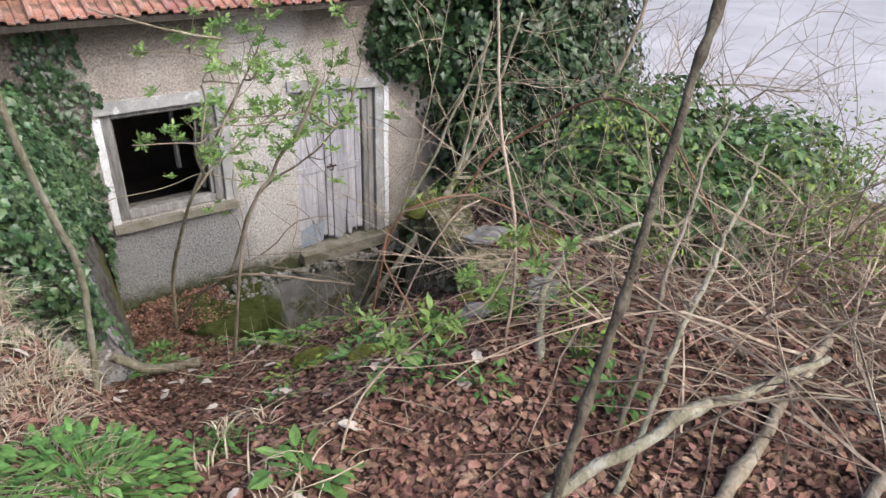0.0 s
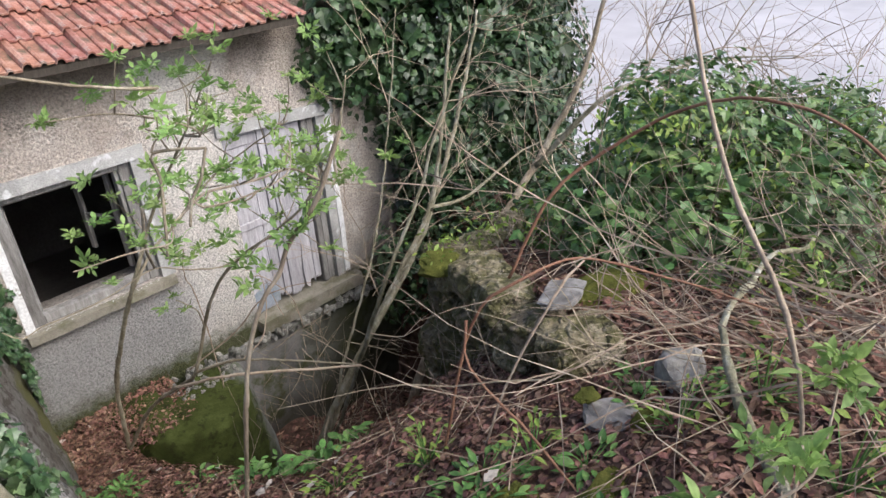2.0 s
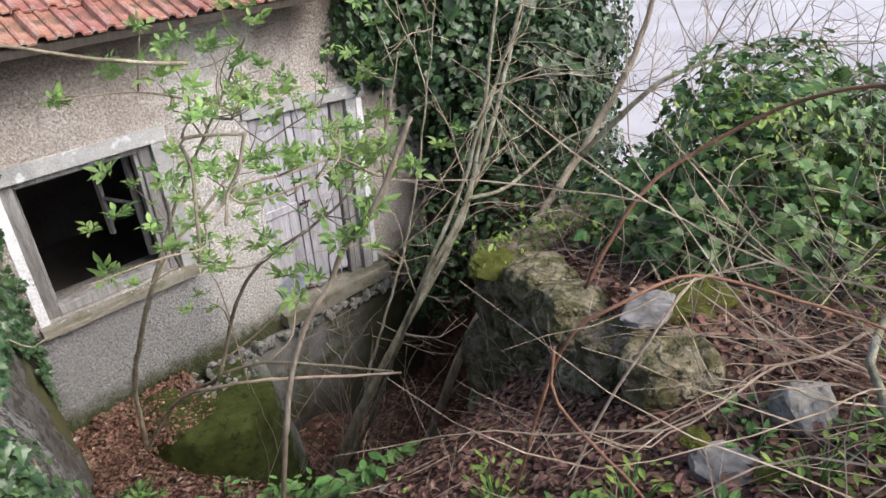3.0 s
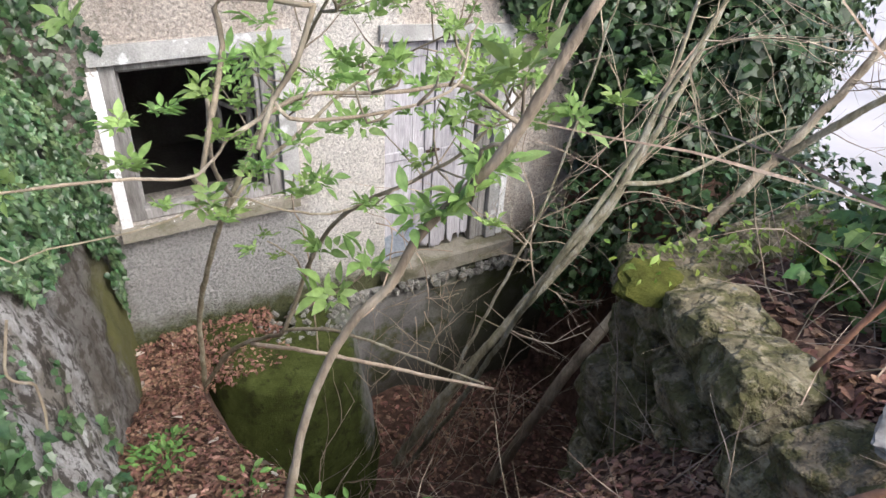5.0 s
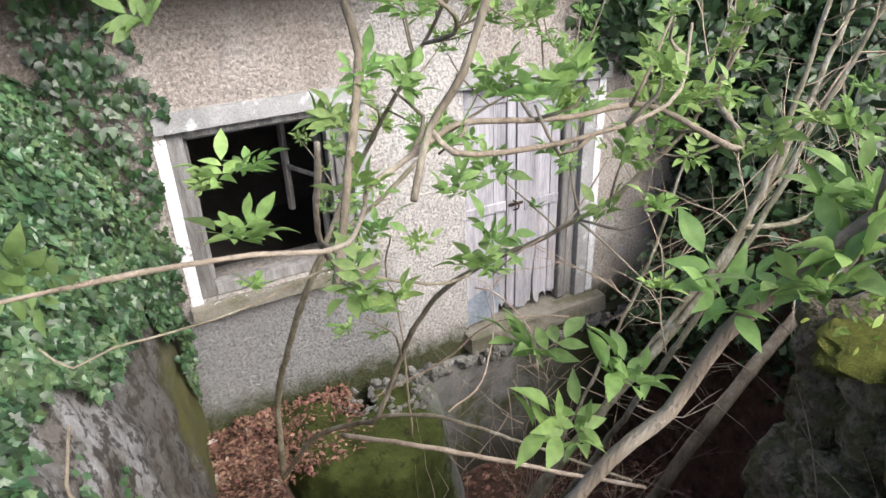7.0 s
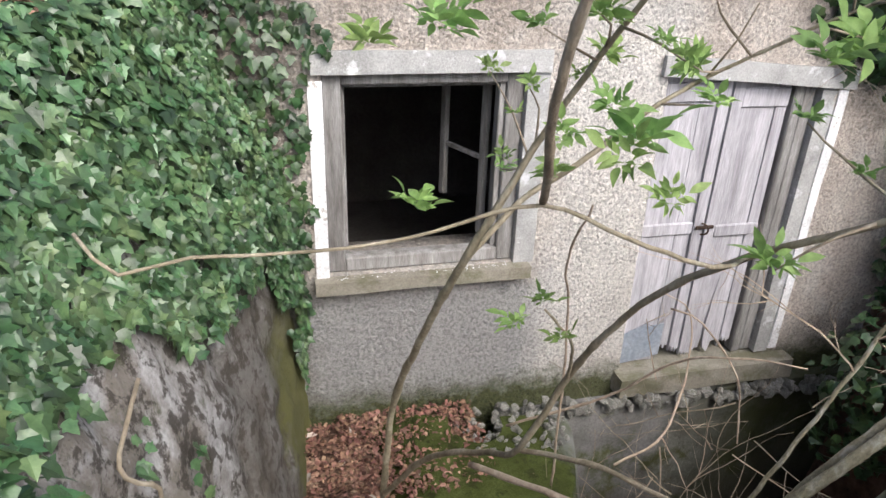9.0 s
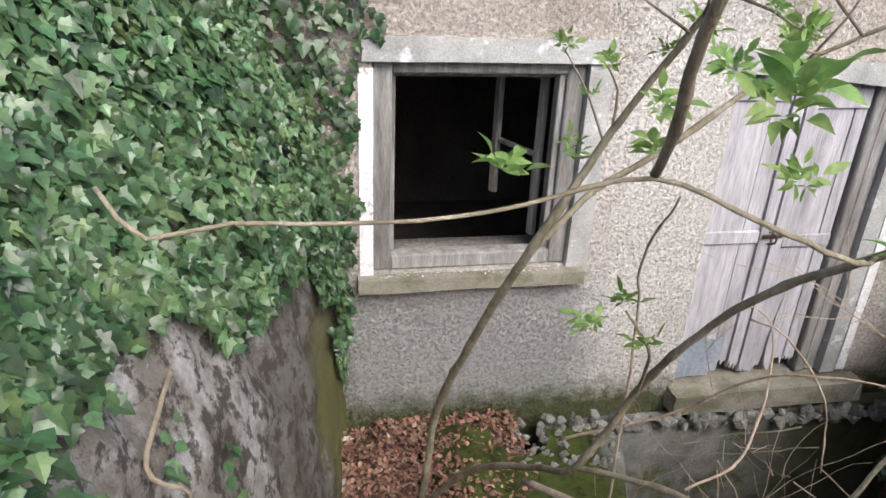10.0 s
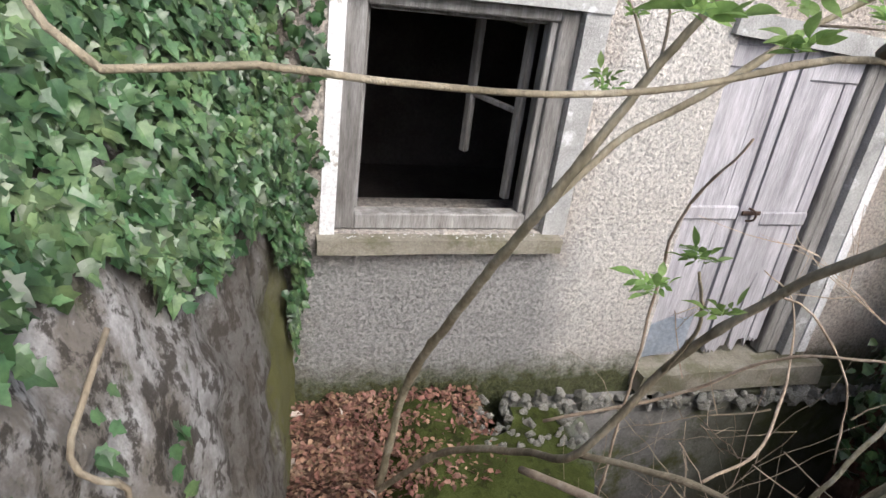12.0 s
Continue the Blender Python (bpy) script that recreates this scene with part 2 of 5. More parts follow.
M_ELDERBARK = material("elder_bark", [(0.17, 0.145, 0.095), (0.28, 0.24, 0.165), (0.42, 0.38, 0.29)], 14, 0.9, 0.6, 70, vary=0.15, stretch=(1, 1, 0.5))
M_DARKBARK = material("dark_bark", [(0.05, 0.042, 0.03), (0.11, 0.092, 0.065), (0.20, 0.175, 0.125)], 16, 0.9, 0.8, 60)
M_LICHEN = material("lichened_bark", [(0.13, 0.12, 0.075), (0.27, 0.25, 0.17), (0.42, 0.41, 0.35)], 12, 0.95, 0.8, 60, vary=0.2, stretch=(1, 1, 0.5))
M_TWIG = material("pale_twig", [(0.20, 0.155, 0.11), (0.36, 0.29, 0.21), (0.48, 0.41, 0.32)], 10, 0.85, 0.4, 60, vary=0.3, island=True)
M_DEADTWIG = material("dead_brown_twig", [(0.16, 0.12, 0.09), (0.33, 0.26, 0.19), (0.48, 0.41, 0.32)], 8, 0.9, 0.4, 60, vary=0.35, island=True)
M_REDTWIG = material("reddish_bramble", [(0.18, 0.085, 0.05), (0.30, 0.16, 0.10)], 8, 0.7, 0.3, 60)
M_IVY = material("glossy_ivy", [(0.030, 0.062, 0.027), (0.062, 0.117, 0.049), (0.135, 0.195, 0.085)], 5, 0.30, 0.15, 40, vary=0.55, trans=0.12, spec=0.5, island=True)
M_BUSH = material("bright_ivy", [(0.05, 0.10, 0.028), (0.10, 0.18, 0.05), (0.17, 0.26, 0.085)], 5, 0.38, 0.15, 40, vary=0.5, trans=0.2, spec=0.5, island=True)
M_IVYDARK = material("dark_ivy", [(0.018, 0.038, 0.015), (0.038, 0.075, 0.028), (0.07, 0.12, 0.042)], 5, 0.36, 0.15, 40, vary=0.45, trans=0.08, spec=0.5, island=True)
M_ELDER = material("fresh_elder_leaf", [(0.18, 0.30, 0.08), (0.27, 0.41, 0.125), (0.36, 0.49, 0.18)], 8, 0.5, 0.2, 60, vary=0.3, trans=0.42)
M_HERB = material("herb_leaf", [(0.08, 0.17, 0.045), (0.13, 0.26, 0.065), (0.19, 0.33, 0.095)], 8, 0.5, 0.2, 60, vary=0.3, trans=0.2, island=True)
M_YELLOWGREEN = material("young_bramble_leaf", [(0.15, 0.24, 0.04), (0.24, 0.34, 0.07), (0.32, 0.41, 0.11)], 8, 0.55, 0.2, 60, vary=0.35, trans=0.3, island=True)
M_DEADLEAF = material("dead_leaf", [(0.12, 0.06, 0.042), (0.235, 0.127, 0.088), (0.39, 0.255, 0.185)], 10, 0.8, 0.3, 60, vary=0.5, trans=0.05, island=True)
M_PALELEAF = material("pale_dead_leaf", [(0.45, 0.38, 0.32), (0.62, 0.55, 0.48)], 10, 0.8, 0.3, 60, vary=0.2, island=True)
M_STRAW = material("dry_grass", [(0.28, 0.22, 0.14), (0.42, 0.35, 0.25), (0.55, 0.48, 0.37)], 6, 0.85, 0.1, 40, vary=0.3, island=True)


# ---- builders ----
def mesh_object(name, verts, faces, mat, parent=None, label="", smooth=False):
    me = bpy.data.meshes.new(name)
    me.from_pydata([tuple(map(float, v)) for v in verts], [], [tuple(map(int, f)) for f in faces])
    me.materials.append(mat)
    if smooth:
        me.polygons.foreach_set("use_smooth", [True] * len(me.polygons))
    ob = new(name, me)
    if parent:
        ob.parent = parent
    if label:
        ob["label"] = label
    return ob


def part(name, bm, mat, parent, label="", smooth=False):
    me = bpy.data.meshes.new(name)
    bm.normal_update()
    bm.to_mesh(me)
    bm.free()
    me.materials.append(mat)
    if smooth:
        me.polygons.foreach_set("use_smooth", [True] * len(me.polygons))
    ob = new(name, me)
    if parent:
        ob.parent = parent
    if label:
        ob["label"] = label
    return ob


def box(bm, x0, x1, y0, y1, z0, z1, bevel=0.006, rough=0.0):
    r = bmesh.ops.create_cube(bm, size=1.0, matrix=Matrix.Translation(((x0 + x1) / 2, (y0 + y1) / 2, (z0 + z1) / 2)) @ Matrix.Diagonal((x1 - x0, y1 - y0, z1 - z0, 1)))
    if rough:
        es = list({e for v in r["verts"] for e in v.link_edges})
        bmesh.ops.subdivide_edges(bm, edges=es, cuts=5, use_grid_fill=True)
        for v in bm.verts:
            v.co += noise.noise_vector(v.co * 9) * rough
    elif bevel:
        es = list({e for v in r["verts"] for e in v.link_edges})
        bmesh.ops.bevel(bm, geom=es, offset=bevel, segments=1, affect="EDGES")
    return bm


def spline(pts, step=0.05):
    """A smooth line through a few points, with radii as their fourth number."""
    p = [np.array(q, float) for q in pts]
    p = [2 * p[0] - p[1]] + p + [2 * p[-1] - p[-2]]
    out = []
    for i in range(1, len(p) - 2):
        n = max(2, int(np.linalg.norm(p[i + 1][:3] - p[i][:3]) / step))
        for k in range(n):
            t = k / n
            a, b, c, d = p[i - 1], p[i], p[i + 1], p[i + 2]
            out.append(0.5 * (2 * b + (c - a) * t + (2 * a - 5 * b + 4 * c - d) * t * t + (3 * b - a - 3 * c + d) * t ** 3))
    out.append(p[-2])
    return np.array(out)


def tube_data(line, sides=7, wobble=0.0, knots=0.0, seed=0):
    """Vertices and faces of a round branch along line (x, y, z, radius), with swollen knots."""
    line = np.array(line, float)
    rng = np.random.default_rng(seed)
    n = len(line)
    if wobble:
        w = rng.normal(0, wobble, (n, 3))
        w = (w + np.roll(w, 1, 0) + np.roll(w, -1, 0)) / 3
        line[:, :3] += w
    tang = np.gradient(line[:, :3], axis=0)
    tang /= np.linalg.norm(tang, axis=1)[:, None] + 1e-9
    ref = np.array([0.31, 0.2, 0.93]) if abs(tang[0][2]) < 0.8 else np.array([1.0, 0.1, 0.0])
    verts, faces = [], []
    for i in range(n):
        a = np.cross(tang[i], ref)
        a /= np.linalg.norm(a) + 1e-9
        b = np.cross(tang[i], a)
        r = max(line[i, 3], 0.0006) * (1 + knots * (rng.random() < 0.12))
        for k in range(sides):
            th = 2 * math.pi * k / sides
            verts.append(line[i, :3] + r * (math.cos(th) * a + math.sin(th) * b))
    for i in range(n - 1):
        for k in range(sides):
            k2 = (k + 1) % sides
            faces.append((i * sides + k, i * sides + k2, (i + 1) * sides + k2, (i + 1) * sides + k))
    faces.append(tuple(range(sides))[::-1])
    faces.append(tuple((n - 1) * sides + k for k in range(sides)))
    return verts, faces


def join(parts):
    verts, faces, base = [], [], 0
    for v, f in parts:
        verts.extend(v)
        faces.extend(tuple(i + base for i in q) for q in f)
        base += len(v)
    return verts, faces


def branch(name, pts, mat, parent=None, label="", sides=7, step=0.05, wobble=0.004, seed=0, knots=0.15):
    v, f = tube_data(spline(pts, step), sides, wobble, knots, seed)
    return mesh_object(name, v, f, mat, parent, label, smooth=True)


# leaf outlines: along the midrib, half width, with tip at 1
OUTLINE = {
    "ivy": [(0.0, 0.0), (-0.15, 0.15), (-0.08, 0.36), (0.12, 0.35), (0.30, 0.56), (0.42, 0.31), (0.62, 0.25), (0.82, 0.11), (1.0, 0.0)],
    "ovate": [(0.0, 0.0), (0.1, 0.07), (0.25, 0.16), (0.45, 0.21), (0.65, 0.18), (0.85, 0.08), (1.0, 0.0)],
    "long": [(0.0, 0.0), (0.2, 0.09), (0.45, 0.14), (0.75, 0.09), (1.0, 0.0)],
    "dead": [(0.0, 0.0), (0.12, 0.16), (0.3, 0.30), (0.42, 0.22), (0.6, 0.30), (0.75, 0.16), (1.0, 0.0)],
}


def leaves(shape, places, normals, ups, sizes, rng, fold=0.25, curl=0.2):
    """Many leaves as one set of vertices and faces: each has a folded midrib and a curled tip."""
    o = OUTLINE[shape]
    k = len(o)
    N = np.array(normals, float)
    N /= np.linalg.norm(N, axis=1)[:, None] + 1e-9
    U = np.array(ups, float)
    U -= (U * N).sum(1)[:, None] * N
    U /= np.linalg.norm(U, axis=1)[:, None] + 1e-9
    W = np.cross(U, N)
    S = np.array(sizes, float)[:, None]
    P = np.array(places, float)
    cf = (rng.random((len(P), 1)) * 1.6 + 0.2) * curl * S
    ff = (rng.random((len(P), 1)) * 1.5 - 0.2) * fold * S
    cols = []
    for a, w in o:
        cols.append(P + U * S * a - N * cf * a * a)
    for a, w in o[1:-1]:
        cols.append(P + U * S * a + W * S * w - N * cf * a * a + N * ff * w)
    for a, w in o[1:-1]:
        cols.append(P + U * S * a - W * S * w - N * cf * a * a + N * ff * w)
    V = np.stack(cols, 1).reshape(-1, 3)
    m = k + 2 * (k - 2)
    local = []
    for side in (0, 1):
        e = k + side * (k - 2)
        local.append((0, 1, e) if side == 0 else (0, e, 1))
        for i in range(1, k - 2):
            q = (i, i + 1, e + i, e + i - 1)
            local.append(q if side == 0 else q[::-1])
        q = (k - 2, k - 1, e + k - 3)
        local.append(q if side == 0 else q[::-1])
    faces = [tuple(b * m + i for i in q) for b in range(len(P)) for q in local]
    return V, faces


def sstep(v, a, b):
    t = min(1.0, max(0.0, (v - a) / (b - a)))
    return t * t * (3 - 2 * t)


# ---- ground ----
SLOPE_Y = [-60, -9, -6.9, -5.2, -4.2, -2.87, -0.6, 0.0]
SLOPE_Z = [3.4, 2.75, 2.6, 2.42, 1.84, 1.03, -0.12, -0.15]


def wall_x(y, z):
    """The face of the yard's west wall: battered, and leaning back further near its top."""
    return -2.11 + 0.125 * max(y, -1.6) - 0.13 * (z + 0.1) - 0.2 * sstep(-y, 0.5, 1.6) * max(0.0, z - 0.7) - 0.3 * max(0.0, z - 1.6)


def wall_line(y):
    return wall_x(y, 0.0)


def terrace_edge(y):
    return float(np.interp(y, [-4.7, -4.3, -3.6, -3.0], [-0.80, -0.92, -0.52, -0.28]))


def height(x, y):
    z = float(np.interp(y, SLOPE_Y, SLOPE_Z))
    # towards the rubble wall the litter banks up a little
    z += 0.06 * sstep(x, -2.0, -1.2) * sstep(y, -5.0, -4.3) * (1 - sstep(y, -3.7, -3.2))
    # the pit in front of the door
    pit = sstep(x, -1.75 - 0.1 * sstep(y, -2.6, -1.9), -1.0 - 0.42 * sstep(y, -2.6, -1.9)) * sstep(y, -3.45, -2.7) * (1 - sstep(x, 1.7, 2.15))
    z = z * (1 - sstep(x, 1.0, 1.3) * sstep(y, -3.45, -2.7)) + 0.75 * sstep(x, 1.0, 1.3) * sstep(y, -3.45, -2.7)
    z = z * (1 - pit) - (1.45 + 0.35 * sstep(x, 0.0, 0.8)) * pit
    # the upper terrace behind the rubble wall
    ter = sstep(x, terrace_edge(y), terrace_edge(y) + 0.26) * (1 - sstep(y, -3.15, -2.95))
    top = float(np.interp(y, [-4.3, -3.1], [2.2, 1.86])) - 0.08 * max(0, x + 0.5)
    z = z * (1 - ter) + top * ter
    # the bank above the cement wall
    edge = float(np.interp(-y, [0, 2.0, 2.6, 3.6, 4.5, 8], [-2.62, -2.98, -3.0, -2.68, -2.55, -2.6]))
    soft = float(np.interp(-y, [0, 2.0, 2.6, 3.6, 4.5], [0.15, 0.2, 0.35, 0.5, 0.6]))
    bank = 1 - sstep(x, edge - soft, edge)
    up = 2.28 - 0.5 * sstep(-y, 2.1, 2.6) * (1 - sstep(-y, 2.9, 3.8)) * sstep(x, edge - 0.5, edge) + 0.16 * max(0, edge - x) + 0.12 * sstep(-y, 3, 5)
    z = z * (1 - bank) + max(z, up) * bank
    # falls away to the road
    far = sstep(x, 2.6, 6.5)
    z = z * (1 - far) - 2.2 * far
    if y > 0.3:
        z = min(z, -0.35)
    return z + 0.035 * noise.noise(Vector((x * 2.3, y * 2.3, 0))) + 0.015 * noise.noise(Vector((x * 8, y * 8, 3)))


xs = np.concatenate([[-400, -120, -40, -15, -9], np.arange(-6, 4.01, 0.09), np.arange(4.3, 9, 0.4), [12, 20, 50, 140, 400]])
ys = np.concatenate([[-400, -120, -40, -15, -10.5], np.arange(-8.6, 0.2, 0.09), [0.6, 2, 6, 15, 40, 120, 400]])
gv = [(x, y, height(x, y) if -10 < x < 10 and -16 < y < 7 else (2.9 if x < -9 and y < 0 else -2.25 if x > 0 else -0.4)) for y in ys for x in xs]
nx = len(xs)
gf = [(j * nx + i, j * nx + i + 1, (j + 1) * nx + i + 1, (j + 1) * nx + i) for j in range(len(ys) - 1) for i in range(nx - 1)]
ground = tagged(mesh_object("ground", gv, gf, M_SOIL, smooth=True), "brown woodland soil sloping under dead leaves", "ground", kind="structure")
rv = [(5.2, -14, -2.16), (420, -60, -2.16), (420, 320, -2.16), (6.5, 60, -2.16)]
road = tagged(mesh_object("road", rv, [(0, 1, 2, 3)], M_ROAD), "pale grey wet road below the slope", "road", kind="structure")

# ---- the building ----
def pierced_wall(name, x0, x1, z0, z1, y0, y1, holes, mat, step=0.1, uneven=0.008, near=None):
    """A wall with openings; near = (x0, x1, z0, z1, step) is built finer, with the relief of roughcast."""
    bx = sorted({round(v, 3) for v in list(np.arange(x0, x1, step)) + [x1] + [h[i] for h in holes for i in (0, 1)]})
    bz = sorted({round(v, 3) for v in list(np.arange(z0, z1, step)) + [z1] + [h[i] for h in holes for i in (2, 3)]})
    if near:
        bx = sorted(set(bx) | {round(v, 3) for v in np.arange(near[0], near[1], near[4])})
        bz = sorted(set(bz) | {round(v, 3) for v in np.arange(near[2], near[3], near[4])})
    index, verts, faces = {}, [], []

    def vert(i, j, s):
        if (i, j, s) not in index:
            x, z = bx[i], bz[j]
            y = y0 + uneven * noise.noise(Vector((x * 3, z * 3, 1))) + uneven * 0.5 * noise.noise(Vector((x * 9, z * 9, 5))) if s == 0 else y1
            if near and s == 0:
                y += 0.005 * noise.noise(Vector((x * 21, z * 21, 2))) + 0.004 * noise.noise(Vector((x * 43, z * 43, 7)))
            index[i, j, s] = len(verts)
            verts.append((x, y, z))
        return index[i, j, s]

    def solid(i, j):
        if not (0 <= i < len(bx) - 1 and 0 <= j < len(bz) - 1):
            return False
        cx, cz = (bx[i] + bx[i + 1]) / 2, (bz[j] + bz[j + 1]) / 2
        return not any(h[0] < cx < h[1] and h[2] < cz < h[3] for h in holes)

    for i in range(len(bx) - 1):
        for j in range(len(bz) - 1):
            if not solid(i, j):
                continue
            faces.append((vert(i, j, 0), vert(i + 1, j, 0), vert(i + 1, j + 1, 0), vert(i, j + 1, 0)))
            faces.append((vert(i, j, 1), vert(i, j + 1, 1), vert(i + 1, j + 1, 1), vert(i + 1, j, 1)))
            for di, dj, a, b in ((-1, 0, (i, j + 1), (i, j)), (1, 0, (i + 1, j), (i + 1, j + 1)), (0, -1, (i, j), (i + 1, j)), (0, 1, (i + 1, j + 1), (i, j + 1))):
                if not solid(i + di, j + dj):
                    faces.append((vert(*b, 0), vert(*a, 0), vert(*a, 1), vert(*b, 1)))
    return mesh_object(name, verts, faces, mat, smooth=near is not None)


WX0, WX1, WZ0, WZ1 = -1.965, -0.86, 0.90, 2.04
front = tagged(pierced_wall("wall_south", -6.0, 2.5, -1.7, 3.1, 0.0, 0.45, [(WX0, WX1, WZ0, WZ1), (-0.01, 1.16, -0.02, 2.0)], M_PLASTER, near=(-2.4, 1.9, -0.3, 2.9, 0.02)), "flaking beige roughcast wall, stained, mossy at its foot, eave shadow painted in", "wall", kind="structure")
# Inner surfaces share one plaster, coloured dark for an unlit room.
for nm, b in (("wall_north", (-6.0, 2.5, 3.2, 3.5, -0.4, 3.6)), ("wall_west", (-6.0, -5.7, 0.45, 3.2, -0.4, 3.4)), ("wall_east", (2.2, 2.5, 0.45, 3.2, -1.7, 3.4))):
    tagged(part(nm, box(bmesh.new(), *b, bevel=0), M_ROOM, None), "stained plaster wall inside the building, room dimness in its colour", "wall", kind="structure")
tagged(part("floor", box(bmesh.new(), -5.7, 2.2, 0.45, 3.2, -0.3, 0.1, bevel=0), M_ROOM, None), "floor of the room, dimness in its colour", "floor", kind="structure")
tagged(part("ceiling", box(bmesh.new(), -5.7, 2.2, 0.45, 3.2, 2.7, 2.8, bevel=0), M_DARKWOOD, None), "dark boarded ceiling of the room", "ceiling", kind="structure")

# lintels, sill, painted strip
trim = [("window_lintel", (-2.02, -0.735, -0.03, 0.2, 2.035, 2.15), M_CEMENT, "grey cement window lintel with white limewash", 0.006),
        ("window_sill", (-2.05, -0.765, -0.085, 0.12, 0.82, 0.895), M_SILL, "worn cement window sill with lichen", 0.006),
        ("window_jamb", (-0.862, -0.735, -0.012, 0.12, 0.893, 2.037), M_CEMENT, "grey cement window jamb", 0.003),
        ("painted_strip", (-2.035, -1.962, -0.012, 0.1, 0.893, 2.0), M_WHITE, "flaking white painted strip beside the window", 0.003)]
for nm, b, mt, lab, r in trim:
    bm = bmesh.new()
    box(bm, *b, rough=r)
    tagged(part(nm, bm, mt, None), lab, "trim", kind="structure")
bm = bmesh.new()
box(bm, -0.06, 1.28, -0.035, 0.2, 2.0, 2.115, rough=0.006)
for v in bm.verts:
    v.co.z -= 0.075 * v.co.x
tagged(part("door_lintel", bm, M_CEMENT, None), "sloping grey cement door lintel", "trim", kind="structure")
bm = bmesh.new()
box(bm, -0.05, 1.32, -0.13, 0.30, -0.16, -0.015, rough=0.014)
tagged(part("door_threshold", bm, M_SILL, None), "worn stone door threshold with moss", "trim", kind="structure")
bm = bmesh.new()
box(bm, 1.066, 1.175, -0.006, 0.14, 0.0, 1.93, rough=0.006)
tagged(part("door_surround", bm, M_CEMENT, None), "grey cement strip beside the door", "trim", kind="structure")
bm = bmesh.new()
box(bm, 1.178, 1.245, -0.012, 0.05, 0.02, 1.9, rough=0.012)
tagged(part("painted_strip", bm, M_WHITE, None), "flaking white limewash strip beside the door", "trim", kind="structure")

# window with its open frame
window = tagged(new("window_1"), "unglazed window with a weathered grey wooden frame", "window", kind="structure")
for nm, b in (("frame_stile", (WX0 + 0.003, WX0 + 0.10, 0.03, 0.12, 0.905, 2.03)), ("frame_stile", (WX1 - 0.10, WX1 - 0.004, 0.03, 0.12, 0.905, 2.03)), ("frame_head", (WX0 + 0.10, WX1 - 0.10, 0.035, 0.115, 1.97, 2.03)), ("frame_rail", (WX0 + 0.10, WX1 - 0.10, 0.03, 0.125, 0.905, 0.99))):
    part(nm, box(bmesh.new(), *b, bevel=0.008), M_FRAME, window)
for nm, b in (("stop_bead", (WX0 + 0.10, WX0 + 0.125, 0.10, 0.14, 0.99, 1.97)), ("stop_bead", (WX1 - 0.135, WX1 - 0.10, 0.06, 0.14, 0.99, 1.97)), ("stop_bead", (WX0 + 0.125, WX1 - 0.135, 0.10, 0.14, 1.945, 1.97))):
    part(nm, box(bmesh.new(), *b, bevel=0.005), M_FRAME, window)
casement = tagged(new("casement"), "broken wooden casement hanging open inside the window", "casement")
casement.matrix_world = pose(-0.99, 0.24, 0.99, 0, 0, 112)
for nm, b in (("stile", (0.0, 0.05, -0.02, 0.02, 0.0, 0.96)), ("stile", (0.40, 0.45, -0.02, 0.02, 0.14, 0.96)), ("rail", (0.05, 0.40, -0.02, 0.02, 0.91, 0.96)), ("glazing_bar", (0.05, 0.40, -0.014, 0.014, 0.47, 0.50))):
    part(nm, box(bmesh.new(), *b, bevel=0.006), M_FRAME, casement)

# door of boards
door = tagged(new("door_1"), "closed weathered grey double door with broken bottom boards", "door", kind="structure")


def board(x0, x1, y0, y1, top, bottom, name="board", mat=None):
    """An upright board: bottom is a ragged row of (share of width, z)."""
    bm = bmesh.new()
    low = [(x0 + (x1 - x0) * f, z) for f, z in bottom]
    ring = low + [(x1, top - 0.075 * x1), (x0, top - 0.075 * x0)]
    a = [bm.verts.new((x, y0, z)) for x, z in ring]
    b = [bm.verts.new((x, y1, z)) for x, z in ring]
    bm.faces.new(a)
    bm.faces.new(b[::-1])
    for i in range(len(ring)):
        j = (i + 1) % len(ring)
        bm.faces.new((a[j], a[i], b[i], b[j]))
    bmesh.ops.recalc_face_normals(bm, faces=bm.faces)
    return part(name, bm, mat or M_WOODGREY, door)


flat = lambda z: [(0, z), (1, z)]
rag = lambda z, d: [(0, z + d * 0.2), (0.18, z + d), (0.36, z + 0.1 * d), (0.55, z + 0.75 * d), (0.72, z), (0.86, z + 0.6 * d), (1, z + 0.3 * d)]
for x0, x1, y0, bot in ((0.0, 0.272, 0.064, flat(0.0)), (0.278, 0.385, 0.066, rag(0.07, 0.06)), (0.39, 0.462, 0.048, rag(0.04, 0.07)),
                         (0.474, 0.545, 0.040, rag(0.01, 0.05)), (0.808, 0.885, 0.060, rag(0.07, 0.05))):
    board(x0, x1, y0, y0 + 0.03, 1.99, bot)
# the split panel: a gap runs up its middle
board(0.55, 0.70, 0.062, 0.09, 1.99, [(0, 0.03), (0.2, 0.0), (0.4, 0.05), (0.57, 0.05), (0.62, 0.13), (0.63, 0.27), (0.78, 0.46), (1, 0.66)])
board(0.703, 0.803, 0.066, 0.094, 1.99, [(0, 0.66), (-0.26, 0.45), (-0.38, 0.26), (-0.36, 0.13), (-0.2, 0.04), (0.15, 0.0), (0.35, 0.09), (0.8, 0.10), (1, 0.03)])
for b in ((0.0, 0.385, 0.046, 0.066, 0.965, 1.05), (0.547, 0.885, 0.044, 0.064, 0.93, 1.015), (0.0, 0.385, 0.048, 0.066, 1.83, 1.95), (0.547, 0.885, 0.046, 0.064, 1.79, 1.91)):
    part("rail", box(bmesh.new(), *b, bevel=0.008), M_WOODGREY, door)
